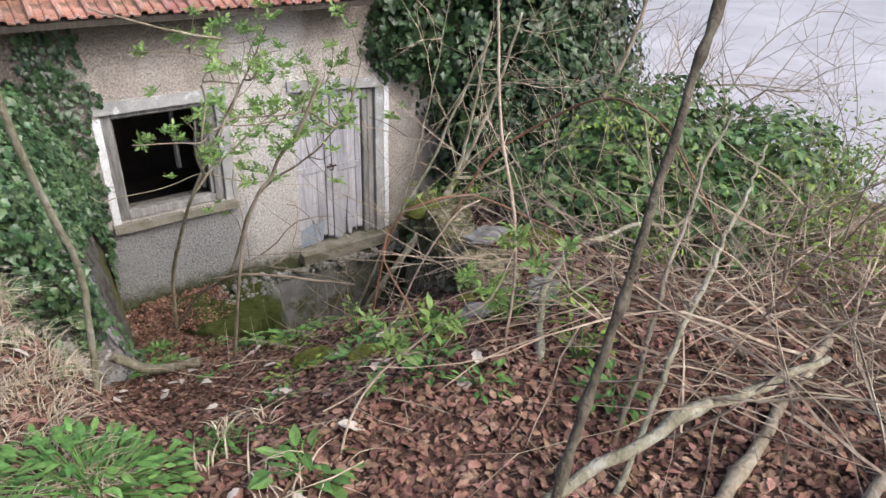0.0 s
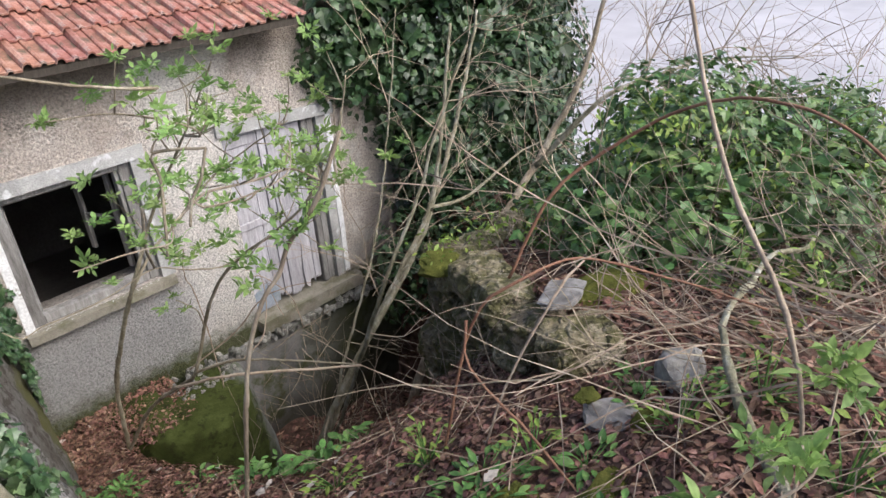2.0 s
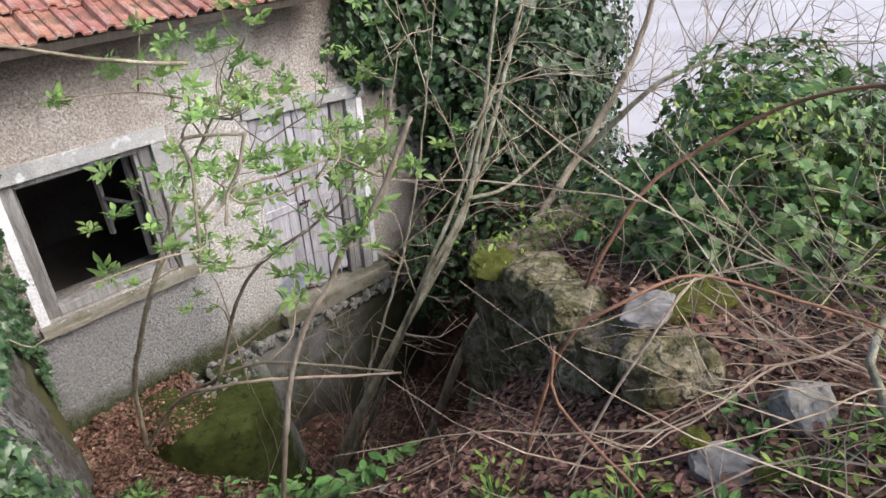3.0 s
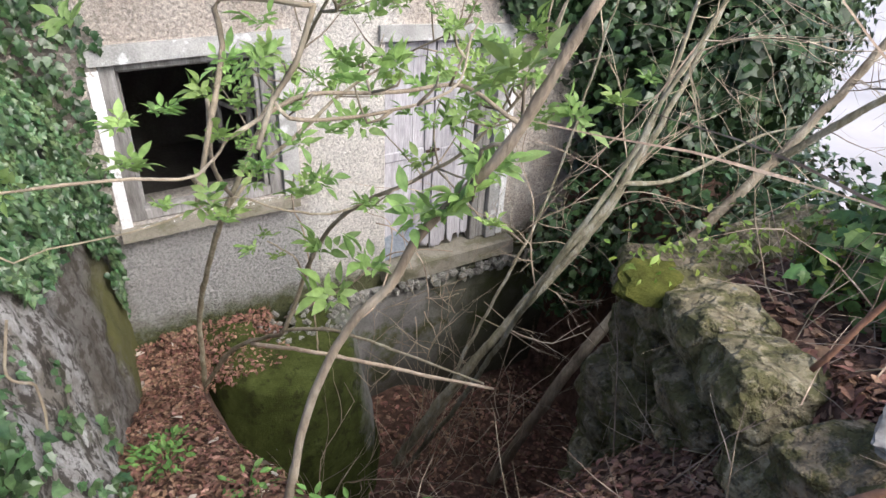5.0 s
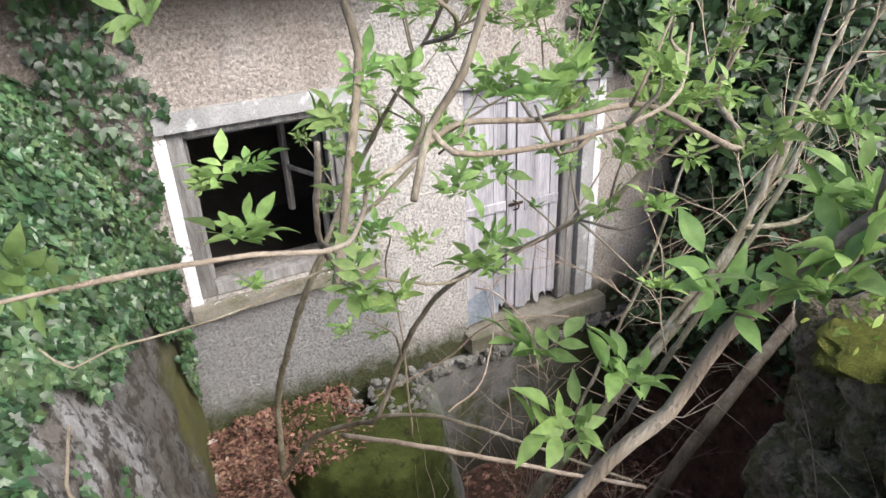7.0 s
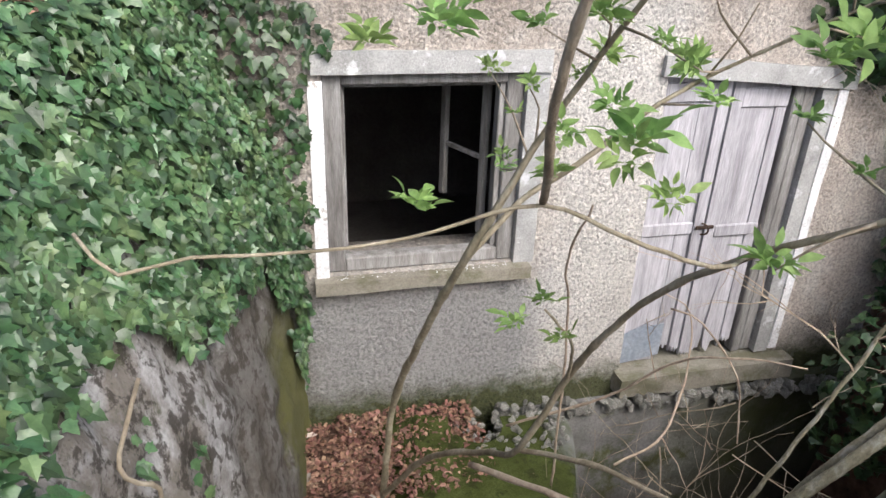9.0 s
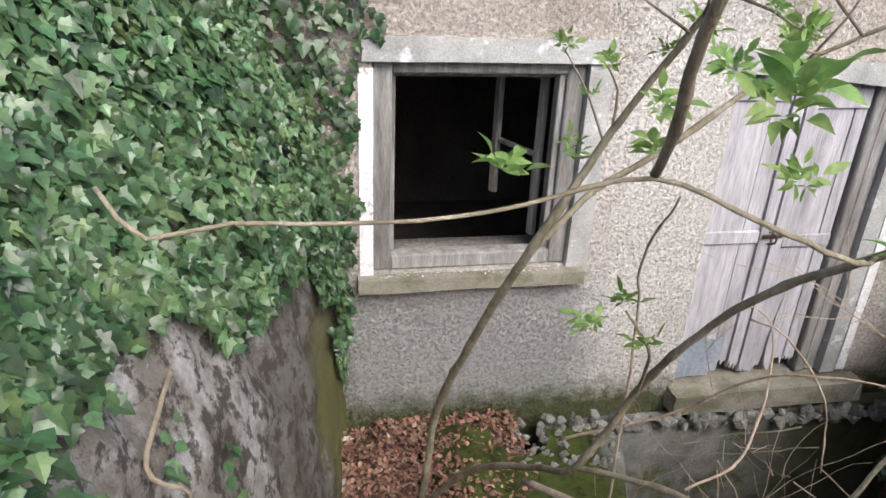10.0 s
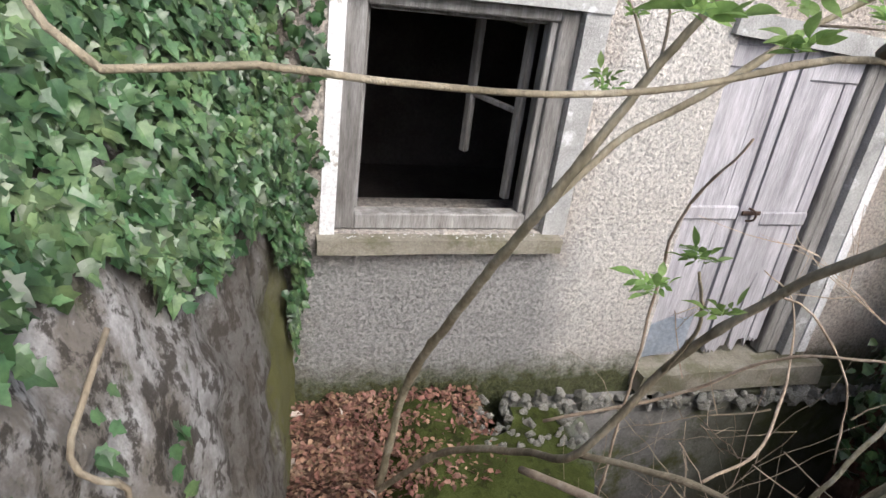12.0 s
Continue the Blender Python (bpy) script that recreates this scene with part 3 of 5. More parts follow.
part("frame_post", box(bmesh.new(), 0.90, 0.965, 0.025, 0.12, 0.0, 1.935, bevel=0.008), M_FRAME, door)
part("frame_post", box(bmesh.new(), 0.975, 1.06, 0.04, 0.13, 0.0, 1.925, bevel=0.008), M_FRAME, door)
# Added dark sheet: stands in for the shade seen through the door's gaps.
part("backing", box(bmesh.new(), 0.0, 1.15, 0.35, 0.37, 0.0, 1.93, bevel=0), M_DARKWOOD, door, "added dark sheet that keeps the door gaps dark")
bm = bmesh.new()
tv = [bm.verts.new(c) for c in ((0.012, 0.042, 0.005), (0.31, 0.046, 0.045), (0.315, 0.046, 0.30), (0.20, 0.044, 0.285), (0.185, 0.044, 0.315), (0.012, 0.042, 0.245))]
bm.faces.new(tv)
r = bmesh.ops.extrude_face_region(bm, geom=list(bm.faces))
bmesh.ops.translate(bm, vec=(0, 0.004, 0), verts=[g for g in r["geom"] if isinstance(g, bmesh.types.BMVert)])
bmesh.ops.recalc_face_normals(bm, faces=bm.faces)
part("metal_patch", bm, M_TIN, door, "blue-grey sheet metal patch")
part("latch", box(bmesh.new(), 0.40, 0.53, 0.03, 0.044, 1.0, 1.025, bevel=0.004), M_IRON, door, "rusty iron latch")
v, f = tube_data(spline([(0.435, 0.035, 1.045, 0.007), (0.46, 0.0, 1.035, 0.007), (0.465, 0.0, 0.985, 0.007), (0.44, 0.035, 0.965, 0.007)], 0.02), 6)
mesh_object("hasp", v, f, M_IRON, door, "rusty iron hasp")

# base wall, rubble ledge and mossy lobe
base = tagged(pierced_wall("base_wall", -0.9, 2.5, -1.75, -0.22, -0.10, 0.02, [], M_BASE, 0.08, 0.03), "stained base wall with moss under the door, pit shade painted in", "wall", kind="structure")


def lump(name, centre, size, mat, seed, rough=0.22, cuts=3, parent=None, flat_top=0.0):
    """A rough stone: a squared ball pushed about by noise."""
    bm = bmesh.new()
    bmesh.ops.create_icosphere(bm, subdivisions=cuts, radius=1.0)
    for v in bm.verts:
        c = v.co.copy()
        m = max(abs(c.x), abs(c.y), abs(c.z))
        c = c.lerp(c / m, 0.42) * 0.9
        c += noise.noise_vector(c * 1.3 + Vector((seed * 3.1, seed, 0))) * rough * 1.3
        c += noise.noise_vector(c * 3.5 + Vector((0, seed * 2.3, 0))) * rough * 0.5
        c += noise.noise_vector(c * 11 + Vector((seed, 0, 0))) * rough * 0.16
        v.co = Vector((c.x * size[0], c.y * size[1], c.z * size[2])) / 1.0
    ob = part(name, bm, mat, parent)
    ob.location = centre
    return ob


M_RUBBLE = material("pale_rubble", [(0.16, 0.15, 0.12), (0.32, 0.31, 0.28), (0.48, 0.47, 0.45)], 9, 0.95, 0.7, 70, vary=0.35)
blotch(M_RUBBLE, MOSS, 5, 0.55, 0.63, 0.8)
rng = np.random.default_rng(4)
RUBBLE_SPOTS = [(rng.uniform(-1.25, -0.55), -0.13 - rng.uniform(0, 0.42), -0.10 + rng.normal(0, 0.015)) for _ in range(110)]
proto = [lump("rubble_stone", (0, 0, -30), (1, 1, 1), M_RUBBLE, 20 + i, 0.3, 1) for i in range(6)]
for p in proto:
    p.parent = base
for i in range(150):
    x = rng.uniform(-0.95, 2.1)
    z = -0.16 - 0.10 * rng.random() - 0.04 * max(0, x) + 0.10 * max(0, -x - 0.1) * rng.random()
    src = proto[i % 6]
    ob = src if i < 6 else src.copy()
    if i >= 6:
        scene.collection.objects.link(ob)
    s = rng.uniform(0.018, 0.05)
    ob.matrix_basis = Matrix.LocRotScale((x, -0.10 - rng.uniform(0, 0.03), z), Euler(rng.uniform(0, 6, 3)), (s * 1.4, s, s))

for i, spot in enumerate(RUBBLE_SPOTS):
    ob = proto[i % 6].copy()
    scene.collection.objects.link(ob)
    k_ = rng.uniform(0.012, 0.032)
    ob.matrix_basis = Matrix.LocRotScale(spot, Euler(rng.uniform(0, 6, 3)), (k_ * 1.3, k_, k_ * 0.8))
lobe_v, lobe_f = [], []
NR, NA = 26, 48
for j in range(NR + 1):
    u = j / NR
    for i in range(NA + 1):
        a = math.pi * (0.92 + 1.06 * i / NA)
        if u < 0.7:
            z, r = -1.7 + (1.54) * u / 0.7, 1.02 + 0.34 * (1 - u / 0.7) ** 0.8
        else:
            w = (u - 0.7) / 0.3
            z, r = -0.16 + 0.08 * math.sin(w * 1.57), 1.02 - w * w * 0.75
        x, y = -1.12 + 0.60 * r * math.cos(a), -0.22 + 0.82 * r * math.sin(a)
        nz = noise.noise(Vector((x * 3, y * 3, z * 3)))
        lobe_v.append((x + 0.03 * nz * math.cos(a), min(y + 0.05 * nz * math.sin(a), 0.05), z + 0.02 * nz))
for j in range(NR):
    for i in range(NA):
        a = j * (NA + 1) + i
        lobe_f.append((a, a + 1, a + NA + 2, a + NA + 1))
tagged(mesh_object("mossy_buttress", lobe_v, lobe_f, M_MOSSWALL, smooth=True), "rounded masonry buttress thick with green moss", "buttress", kind="structure")

# cement wall on the other side of the yard, leaning back, with a ragged crumbling top
lv, lf = [], []
LY = np.linspace(0.0, -2.5, 56)
LZ = np.linspace(-0.4, 2.35, 52)
for y in LY:
    for z in LZ:
        top = 2.3 - 0.9 * sstep(-y, 2.05, 2.5)
        x = wall_x(y, z) - 0.10 * sstep(-y, 2.3, 2.75)
        p = Vector((y * 2.2, z * 2.2, 0))
        x += 0.05 * noise.noise(p) + 0.03 * noise.noise(p * 3) + 0.012 * noise.noise(p * 9)
        lv.append((x, y, min(z, top)))
nz_ = len(LZ)
n0 = len(lv)
lv += [(wall_x(y, z) - 0.42, y, min(z, 2.3 - 0.9 * sstep(-y, 2.05, 2.5))) for y in LY for z in LZ]
for i in range(len(LY) - 1):
    for j in range(nz_ - 1):
        a = i * nz_ + j
        lf.append((a, a + 1, a + nz_ + 1, a + nz_))
    a = i * nz_ + nz_ - 1
    lf.append((a, a + n0, a + n0 + nz_, a + nz_))
for j in range(nz_ - 1):
    a = (len(LY) - 1) * nz_ + j
    lf.append((a, a + 1, a + 1 + n0, a + n0))
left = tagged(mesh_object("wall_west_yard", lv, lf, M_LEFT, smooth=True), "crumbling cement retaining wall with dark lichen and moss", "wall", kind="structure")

# roof
roof = tagged(new("roof"), "weathered red clay tile roof with moss at the eave", "roof", kind="structure")
SL = math.atan(0.42)
bm = bmesh.new()
box(bm, -5.6, 0.82, 0, 4.4, -0.06, 0.0, bevel=0)
deck = part("roof_deck", bm, M_DARKWOOD, roof)
deck.matrix_basis = pose(0, -0.42, 2.965, math.degrees(SL), 0, 0)


def tile_mesh():
    """An interlocking clay tile: a flat pan between two rounded ribs."""
    prof = [(0.0, 0.0), (0.012, 0.030), (0.034, 0.038), (0.056, 0.030), (0.066, 0.006), (0.12, 0.002), (0.125, 0.016), (0.14, 0.022), (0.155, 0.016), (0.16, 0.002), (0.215, 0.004)]
    verts, faces = [], []
    for k, y in enumerate((0.0, 0.42)):
        lift = 0.018 if y == 0 else 0.0
        verts += [(x, y, z + lift) for x, z in prof]
        verts += [(x, y, z + lift - 0.016) for x, z in prof]
    n = len(prof)
    for i in range(n - 1):
        faces.append((i, i + 1, 2 * n + i + 1, 2 * n + i))
        faces.append((n + i + 1, n + i, 3 * n + i, 3 * n + i + 1))
        faces.append((i + 1, i, n + i, n + i + 1))
    me = bpy.data.meshes.new("roof_tile")
    me.from_pydata(verts, [], faces)
    me.materials.append(M_TILE)
    return me


tm = tile_mesh()
rng = np.random.default_rng(8)
for r_ in range(4):
    for c_ in range(30):
        ob = new("roof_tile", tm)
        ob.parent = roof
        x, d = -5.6 + 0.214 * c_, -0.03 + 0.36 * r_
        ob.matrix_basis = pose(x + rng.normal(0, 0.004), -0.42 + d * math.cos(SL), 2.99 + d * math.sin(SL) + rng.normal(0, 0.004), math.degrees(SL) - 2.5 + rng.normal(0, 1), rng.normal(0, 1.2), rng.normal(0, 1.2))

rng = np.random.default_rng(9)
n_ = 130
P = np.stack([rng.uniform(-1.92, -0.9, n_) , rng.uniform(-0.06, 0.028, n_), np.full(n_, 0.899)], 1)
v, f = leaves("ovate", P, rng.normal(0, 0.25, (n_, 3)) + (0, 0, 1), rng.normal(0, 1, (n_, 3)), rng.uniform(0.006, 0.022, n_), rng, 0.1, 0.1)
tagged(mesh_object("paint_flakes", v, f, M_WHITE), "white paint flakes lying on the window sill", "debris", kind="stuff")

# ---- rubble wall and loose stones ----
rubble = tagged(new("rubble_wall"), "dry-laid rubble wall of dark mossy stones", "wall")
rng = np.random.default_rng(12)
k = 0
FACE = [(-0.36, -3.04), (-0.48, -3.30), (-0.62, -3.65), (-0.82, -4.0), (-0.98, -4.32), (-0.92, -4.66)]


def face_at(s):
    i = min(int(s), len(FACE) - 2)
    f = s - i
    return [FACE[i][c] * (1 - f) + FACE[i + 1][c] * f for c in (0, 1)]


for row in range(8):
    s = rng.uniform(-0.1, 0.25)
    while s < 4.9:
        x, y = face_at(max(s, 0.0))
        z = float(np.interp(y, [-4.3, -3.1], [2.12, 1.80])) - 0.235 * row + rng.normal(0, 0.02)
        w = rng.uniform(0.15, 0.27)
        if z > height(-1.3, y) - 0.35:
            ob = lump("stone", (x + 0.15 + 0.02 * row + rng.normal(0, 0.015), y, z), (0.20, w * 0.92, rng.uniform(0.125, 0.16)), M_ROCK, 40 + k, 0.16, 4, rubble)
            ob.rotation_euler = (rng.normal(0, 0.10), rng.normal(0, 0.08), math.radians(-28) + rng.normal(0, 0.10))
            k += 1
        s += 2 * w / 0.40 * rng.uniform(0.86, 1.0)
for row in range(8):
    for x in (-0.12, 0.2, 0.55, 0.95):
        ob = lump("stone", (x + rng.normal(0, 0.05), -3.0, 1.70 - 0.25 * row), (0.24, 0.19, 0.16), M_ROCK, 90 + k, 0.16, 3, rubble)
        k += 1


def slab(name, a, b, wide, thick, mat, label, seed, tilt=0.0):
    """A flat split stone lying from a to b."""
    a, b = Vector(a), Vector(b)
    ob = lump(name, (a + b) / 2, ((b - a).length / 2 * 1.1, wide / 2, thick / 2), mat, seed, 0.16, 4)
    d = (b - a).normalized()
    q = d.to_track_quat("X", "Z")
    ob.rotation_mode = "QUATERNION"
    ob.rotation_quaternion = q @ Euler((tilt, 0, 0)).to_quaternion()
    return tagged(ob, label, "stone", group="loose stones")


slab("flat_stone", (-1.19, -4.66, 2.17), (-1.22, -5.14, 2.19), 0.20, 0.12, M_SLATE, "long pale slate slab with moss lying in dead leaves", 3, 0.2)
slab("flat_stone", (-0.84, -4.25, 2.27), (-0.56, -4.17, 2.26), 0.20, 0.05, M_SLATE, "pale flat slate capping the rubble wall", 5, -0.15)
slab("boulder", (-0.95, -4.94, 2.17), (-0.78, -4.80, 2.26), 0.20, 0.24, M_SLATE, "grey upright boulder among dead leaves", 7)
slab("boulder", (-0.95, -5.12, 2.20), (-0.97, -5.50, 2.20), 0.24, 0.22, M_ROCK, "dark mossy boulder in dead leaves", 9)
for i, (c, r) in enumerate((((-0.42, -4.28, 2.17), 0.20), ((-1.55, -4.98, 2.26), 0.13), ((-1.75, -4.72, 2.13), 0.15), ((-1.20, -4.66, 2.25), 0.05), ((-1.19, -4.90, 2.25), 0.07), ((-0.40, -3.16, 1.93), 0.16), ((-1.9, -4.35, 1.95), 0.12))):
    tagged(lump("moss_cushion", c, (r, r * 0.8, r * 0.32), M_MOSS, 60 + i, 0.25, 3), "bright yellow-green moss cushion on stone and soil", "moss", group="moss cushions")


# ---- ivy ----
def ivy_object(name, P, N, U, S, mat, label, rng, curl=0.22):
    v, f = leaves("ivy", P, N, U, S, rng, 0.3, curl)
    return tagged(mesh_object(name, v, f, mat), label, "ivy", kind="stuff")


rng = np.random.default_rng(21)
P, N, U, S = [], [], [], []
while len(P) < 9500:
    y, z = rng.uniform(-2.6, 0.0), rng.uniform(0.2, 2.45)
    lim = float(np.interp(-y, [0.5, 1.2, 1.5, 2.0, 2.5], [1.2, 1.42, 1.55, 1.80, 1.9])) + 0.07 * math.sin(y * 7) + 0.14 * noise.noise(Vector((y * 4, 0, 7)))
    if y > -0.55:
        lim = 0.40 + 1.05 * sstep(-y, 0.12, 0.55) + 0.25 * noise.noise(Vector((y * 9, 2, 7)))
    clump = sstep(noise.noise(Vector((y * 5, z * 5, 9))), 0.05, 0.4)
    dens = max(sstep(z, lim - 0.10, lim + 0.12), 0.16 * clump * sstep(-y, 1.5, 2.0))
    if rng.random() > dens or z > 2.42 - 0.9 * sstep(-y, 2.05, 2.5) or y < -2.52:
        continue
    if noise.noise(Vector((y * 3, z * 3, 2))) < -0.34 and z < 1.8:
        continue
    thick = 0.015 + 0.085 * sstep(z, lim, lim + 0.6)
    x = wall_x(y, z) + rng.uniform(0.0, thick) + 0.035 + 0.05 * noise.noise(Vector((y * 2.2, z * 2.2, 0)))
    P.append((x, y - 0.02, z))
    N.append((0.66 + rng.normal(0, 0.36), -0.48 + rng.normal(0, 0.36), 0.56 + rng.normal(0, 0.34)))
    U.append((0.3 + rng.normal(0, 0.3), rng.normal(0, 0.5), -0.9))
    S.append(0.032 + 0.038 * rng.random() ** 1.5 * (0.5 if y > -0.7 else 1.0))
ivy_object("ivy", P, N, U, S, M_IVY, "glossy green ivy hanging over the cement wall", rng)

P, N, U, S = [], [], [], []
while len(P) < 7000:
    x, y = rng.uniform(-4.6, -2.2), rng.uniform(-3.2, 0.0)
    if x > wall_x(y, 2.3) + 0.04 or (y < -2.1 and x > -3.35) or (y < -2.6 and rng.random() < 0.75):
        continue
    if noise.noise(Vector((x * 1.8, y * 1.8, 4))) > 0.34:
        continue
    P.append((x, y, max(height(x, y), 2.3 if x > wall_x(y, 2.3) - 0.36 and y > -2.05 else 0) + rng.uniform(0.0, 0.16)))
    N.append((0.35 + rng.normal(0, 0.35), -0.45 + rng.normal(0, 0.35), 1))
    U.append((0.6 + rng.normal(0, 0.5), -0.4 + rng.normal(0, 0.5), -0.4))
    S.append(rng.uniform(0.04, 0.08))
ivy_object("ivy", P, N, U, S, M_IVY, "green ivy carpet with dead leaves on the bank", rng)

P, N, U, S = [], [], [], []
while len(P) < 3600:
    x, z = rng.uniform(-4.8, -1.55), rng.uniform(0.9, 2.85)
    n_ = noise.noise(Vector((x * 1.9, z * 1.9, 11)))
    edge = -2.02 + 0.06 * noise.noise(Vector((z * 5, 1, 1))) + (0.10 if z > 2.12 else -0.03)
    edge -= 0.10 * sstep(1.5, z, 1.0) if z < 1.5 else 0
    keep = x < edge and (z < 2.42 + 0.25 * n_ or n_ > 0.10)
    if z > 2.45 and x > -2.35 and x < -1.72 + 0.18 * n_ and z < 2.84:
        keep = n_ > -0.25
    if not keep:
        continue
    P.append((x, -0.012 - rng.uniform(0, 0.05), z))
    N.append((rng.normal(0, 0.3), -1, 0.35 + rng.normal(0, 0.25)))
    U.append((rng.normal(0, 0.5), 0, -1))
    S.append(rng.uniform(0.035, 0.07))
ivy_object("ivy", P, N, U, S, M_IVYDARK, "dark small-leaved ivy climbing the stained plaster wall", rng)


def crown(blobs, count, size, rng, droop=0.5, shell=0.35, rough=0.25):
    """Leaf places on the outer shells of some uneven blobs."""
    P, N, U, S = [], [], [], []
    vol = np.array([b[1][0] * b[1][1] + b[1][1] * b[1][2] + b[1][0] * b[1][2] for b in blobs])
    pick = rng.choice(len(blobs), count, p=vol / vol.sum())
    for i in pick:
        c, r = blobs[i]
        d = rng.normal(0, 1, 3)
        d /= np.linalg.norm(d)
        wob = 1 + rough * noise.noise(Vector(d * 2.2 + i)) + rough * 0.7 * noise.noise(Vector(d * 6 + i * 3))
        q = np.array(c) + d * np.array(r) * wob * (1 - shell * rng.random() ** 2)
        P.append(q)
        N.append(d + rng.normal(0, 0.4, 3) + (0, -0.15, 0.45))
        U.append(rng.normal(0, 0.5, 3) + (0, 0, -droop))
        S.append(rng.uniform(*size))
    return P, N, U, S


# the ivy-smothered tree beside the building
rng = np.random.default_rng(31)
BLOBS = [((1.65, -0.05, 2.75), (0.75, 0.42, 0.85)), ((2.45, -0.15, 2.1), (0.85, 0.55, 1.35)), ((3.2, -0.25, 2.9), (1.1, 0.8, 1.6)), ((3.3, -0.1, 1.0), (1.2, 0.7, 1.3)), ((4.4, 0.0, 2.2), (1.1, 0.9, 2.0)), ((2.5, -0.02, 0.55), (0.6, 0.35, 0.8)), ((1.35, -0.02, 2.45), (0.45, 0.2, 0.5)), ((4.3, -0.2, 0.2), (1.0, 0.8, 1.2)), ((5.2, 0.3, 1.0), (0.8, 0.8, 1.6)), ((2.4, 0.2, 3.7), (1.5, 0.9, 0.9)), ((2.45, -0.7, 1.15), (0.75, 0.45, 1.0)), ((3.1, -0.9, 1.7), (0.8, 0.5, 1.0))]
INNER = [(c, tuple(0.8 * q for q in r)) for c, r in BLOBS]
tree_ivy = tagged(new("ivy_tree"), "bare tree smothered in dark green ivy beside the wall", "tree")
v, f = join([leaves("ivy", *crown(BLOBS, 23000, (0.05, 0.10), rng), rng, 0.3), leaves("ivy", *crown(INNER, 7000, (0.13, 0.2), rng, 0.5, 0.8), rng, 0.3)])
tagged(mesh_object("crown", v, f, M_IVYDARK, tree_ivy), kind="stuff")
branch("trunk", [(3.4, -0.05, -2.2, 0.16), (3.3, -0.1, 0.5, 0.13), (3.1, -0.1, 2.4, 0.10), (3.0, 0.0, 4.2, 0.05)], M_BARK, tree_ivy, sides=9)
branch("limb", [(3.25, -0.1, 1.2, 0.08), (2.5, -0.2, 2.1, 0.05), (1.8, -0.1, 2.9, 0.03)], M_BARK, tree_ivy)
branch("limb", [(3.25, -0.1, 0.9, 0.08), (4.2, -0.1, 1.8, 0.05), (4.9, 0.1, 2.6, 0.03)], M_BARK, tree_ivy)

P, N, U, S = crown([((-2.98, -2.5, 1.85), (0.24, 0.16, 0.55)), ((-3.25, -2.6, 2.3), (0.45, 0.3, 0.2)), ((-2.70, -2.5, 1.55), (0.12, 0.10, 0.40))], 2100, (0.035, 0.07), rng, 0.8, 0.4)
ivy_object("ivy", P, N, U, S, M_IVY, "green ivy over the broken end of the cement wall", rng)
P, N, U, S = crown([((2.0, -1.6, 0.45), (0.55, 1.2, 0.75)), ((2.8, -1.9, 0.7), (0.8, 1.0, 0.6)), ((1.6, -0.7, 0.1), (0.5, 0.4, 0.7)), ((1.75, -2.5, 0.6), (0.5, 0.5, 0.9))], 5200, (0.05, 0.09), rng, 0.5, 0.5)
ivy_object("ivy", P, N, U, S, M_IVYDARK, "dark ivy over the far bank of the pit", rng)

# ivy-grown bush on the terrace
bush = tagged(new("bush"), "dense bush overgrown with bright green ivy on the terrace", "bush")
rng = np.random.default_rng(33)
BUSH = [((0.75, -4.15, 2.22), (0.72, 0.6, 0.60)), ((1.45, -3.75, 2.2), (0.75, 0.6, 0.62)), ((0.35, -3.75, 2.12), (0.5, 0.4, 0.34)), ((1.3, -4.75, 2.15), (0.7, 0.5, 0.55)), ((2.2, -4.3, 2.0), (0.8, 0.7, 0.6)), ((0.12, -4.48, 2.2), (0.32, 0.3, 0.36)), ((0.02, -4.1, 2.15), (0.3, 0.3, 0.28)), ((0.55, -4.85, 2.2), (0.5, 0.4, 0.45))]
v, f = leaves("ivy", *crown(BUSH, 11500, (0.04, 0.08), rng, 0.6), rng, 0.3)
tagged(mesh_object("foliage", v, f, M_BUSH, bush), kind="stuff")
for i in range(7):
    x, y = 0.5 + 0.2 * i, -4.2 + 0.12 * (i % 3)
    branch("stem", [(x, y, 1.8, 0.02), (x + 0.05, y + 0.02, 2.2, 0.014), (x + rng.normal(0, 0.15), y + rng.normal(0, 0.1), 2.6, 0.007)], M_BARK, bush, seed=i)
# young bramble leaves along the terrace edge
rng = np.random.default_rng(35)
P, N, U, S = crown([((-0.30, -3.1, 2.02), (0.28, 0.16, 0.12)), ((0.05, -3.15, 2.0), (0.32, 0.2, 0.16)), ((0.2, -3.5, 2.15), (0.35, 0.3, 0.2)), ((0.6, -4.6, 2.45), (0.6, 0.3, 0.25)), ((1.0, -5.2, 2.3), (0.6, 0.5, 0.35)), ((-0.2, -5.0, 2.4), (0.3, 0.3, 0.2)), ((0.9, -5.7, 2.5), (0.9, 0.6, 0.45)), ((1.7, -5.0, 2.5), (0.7, 0.6, 0.4)), ((0.4, -4.1, 2.75), (0.5, 0.4, 0.2))], 3000, (0.025, 0.055), rng, 0.3, 0.9)
v, f = leaves("ovate", P, N, U, S, rng)
tagged(mesh_object("bramble", v, f, M_YELLOWGREEN), "fresh yellow-green bramble leaves on the terrace edge", "bramble", kind="stuff")

# ---- leaf litter ----
rng = np.random.default_rng(41)


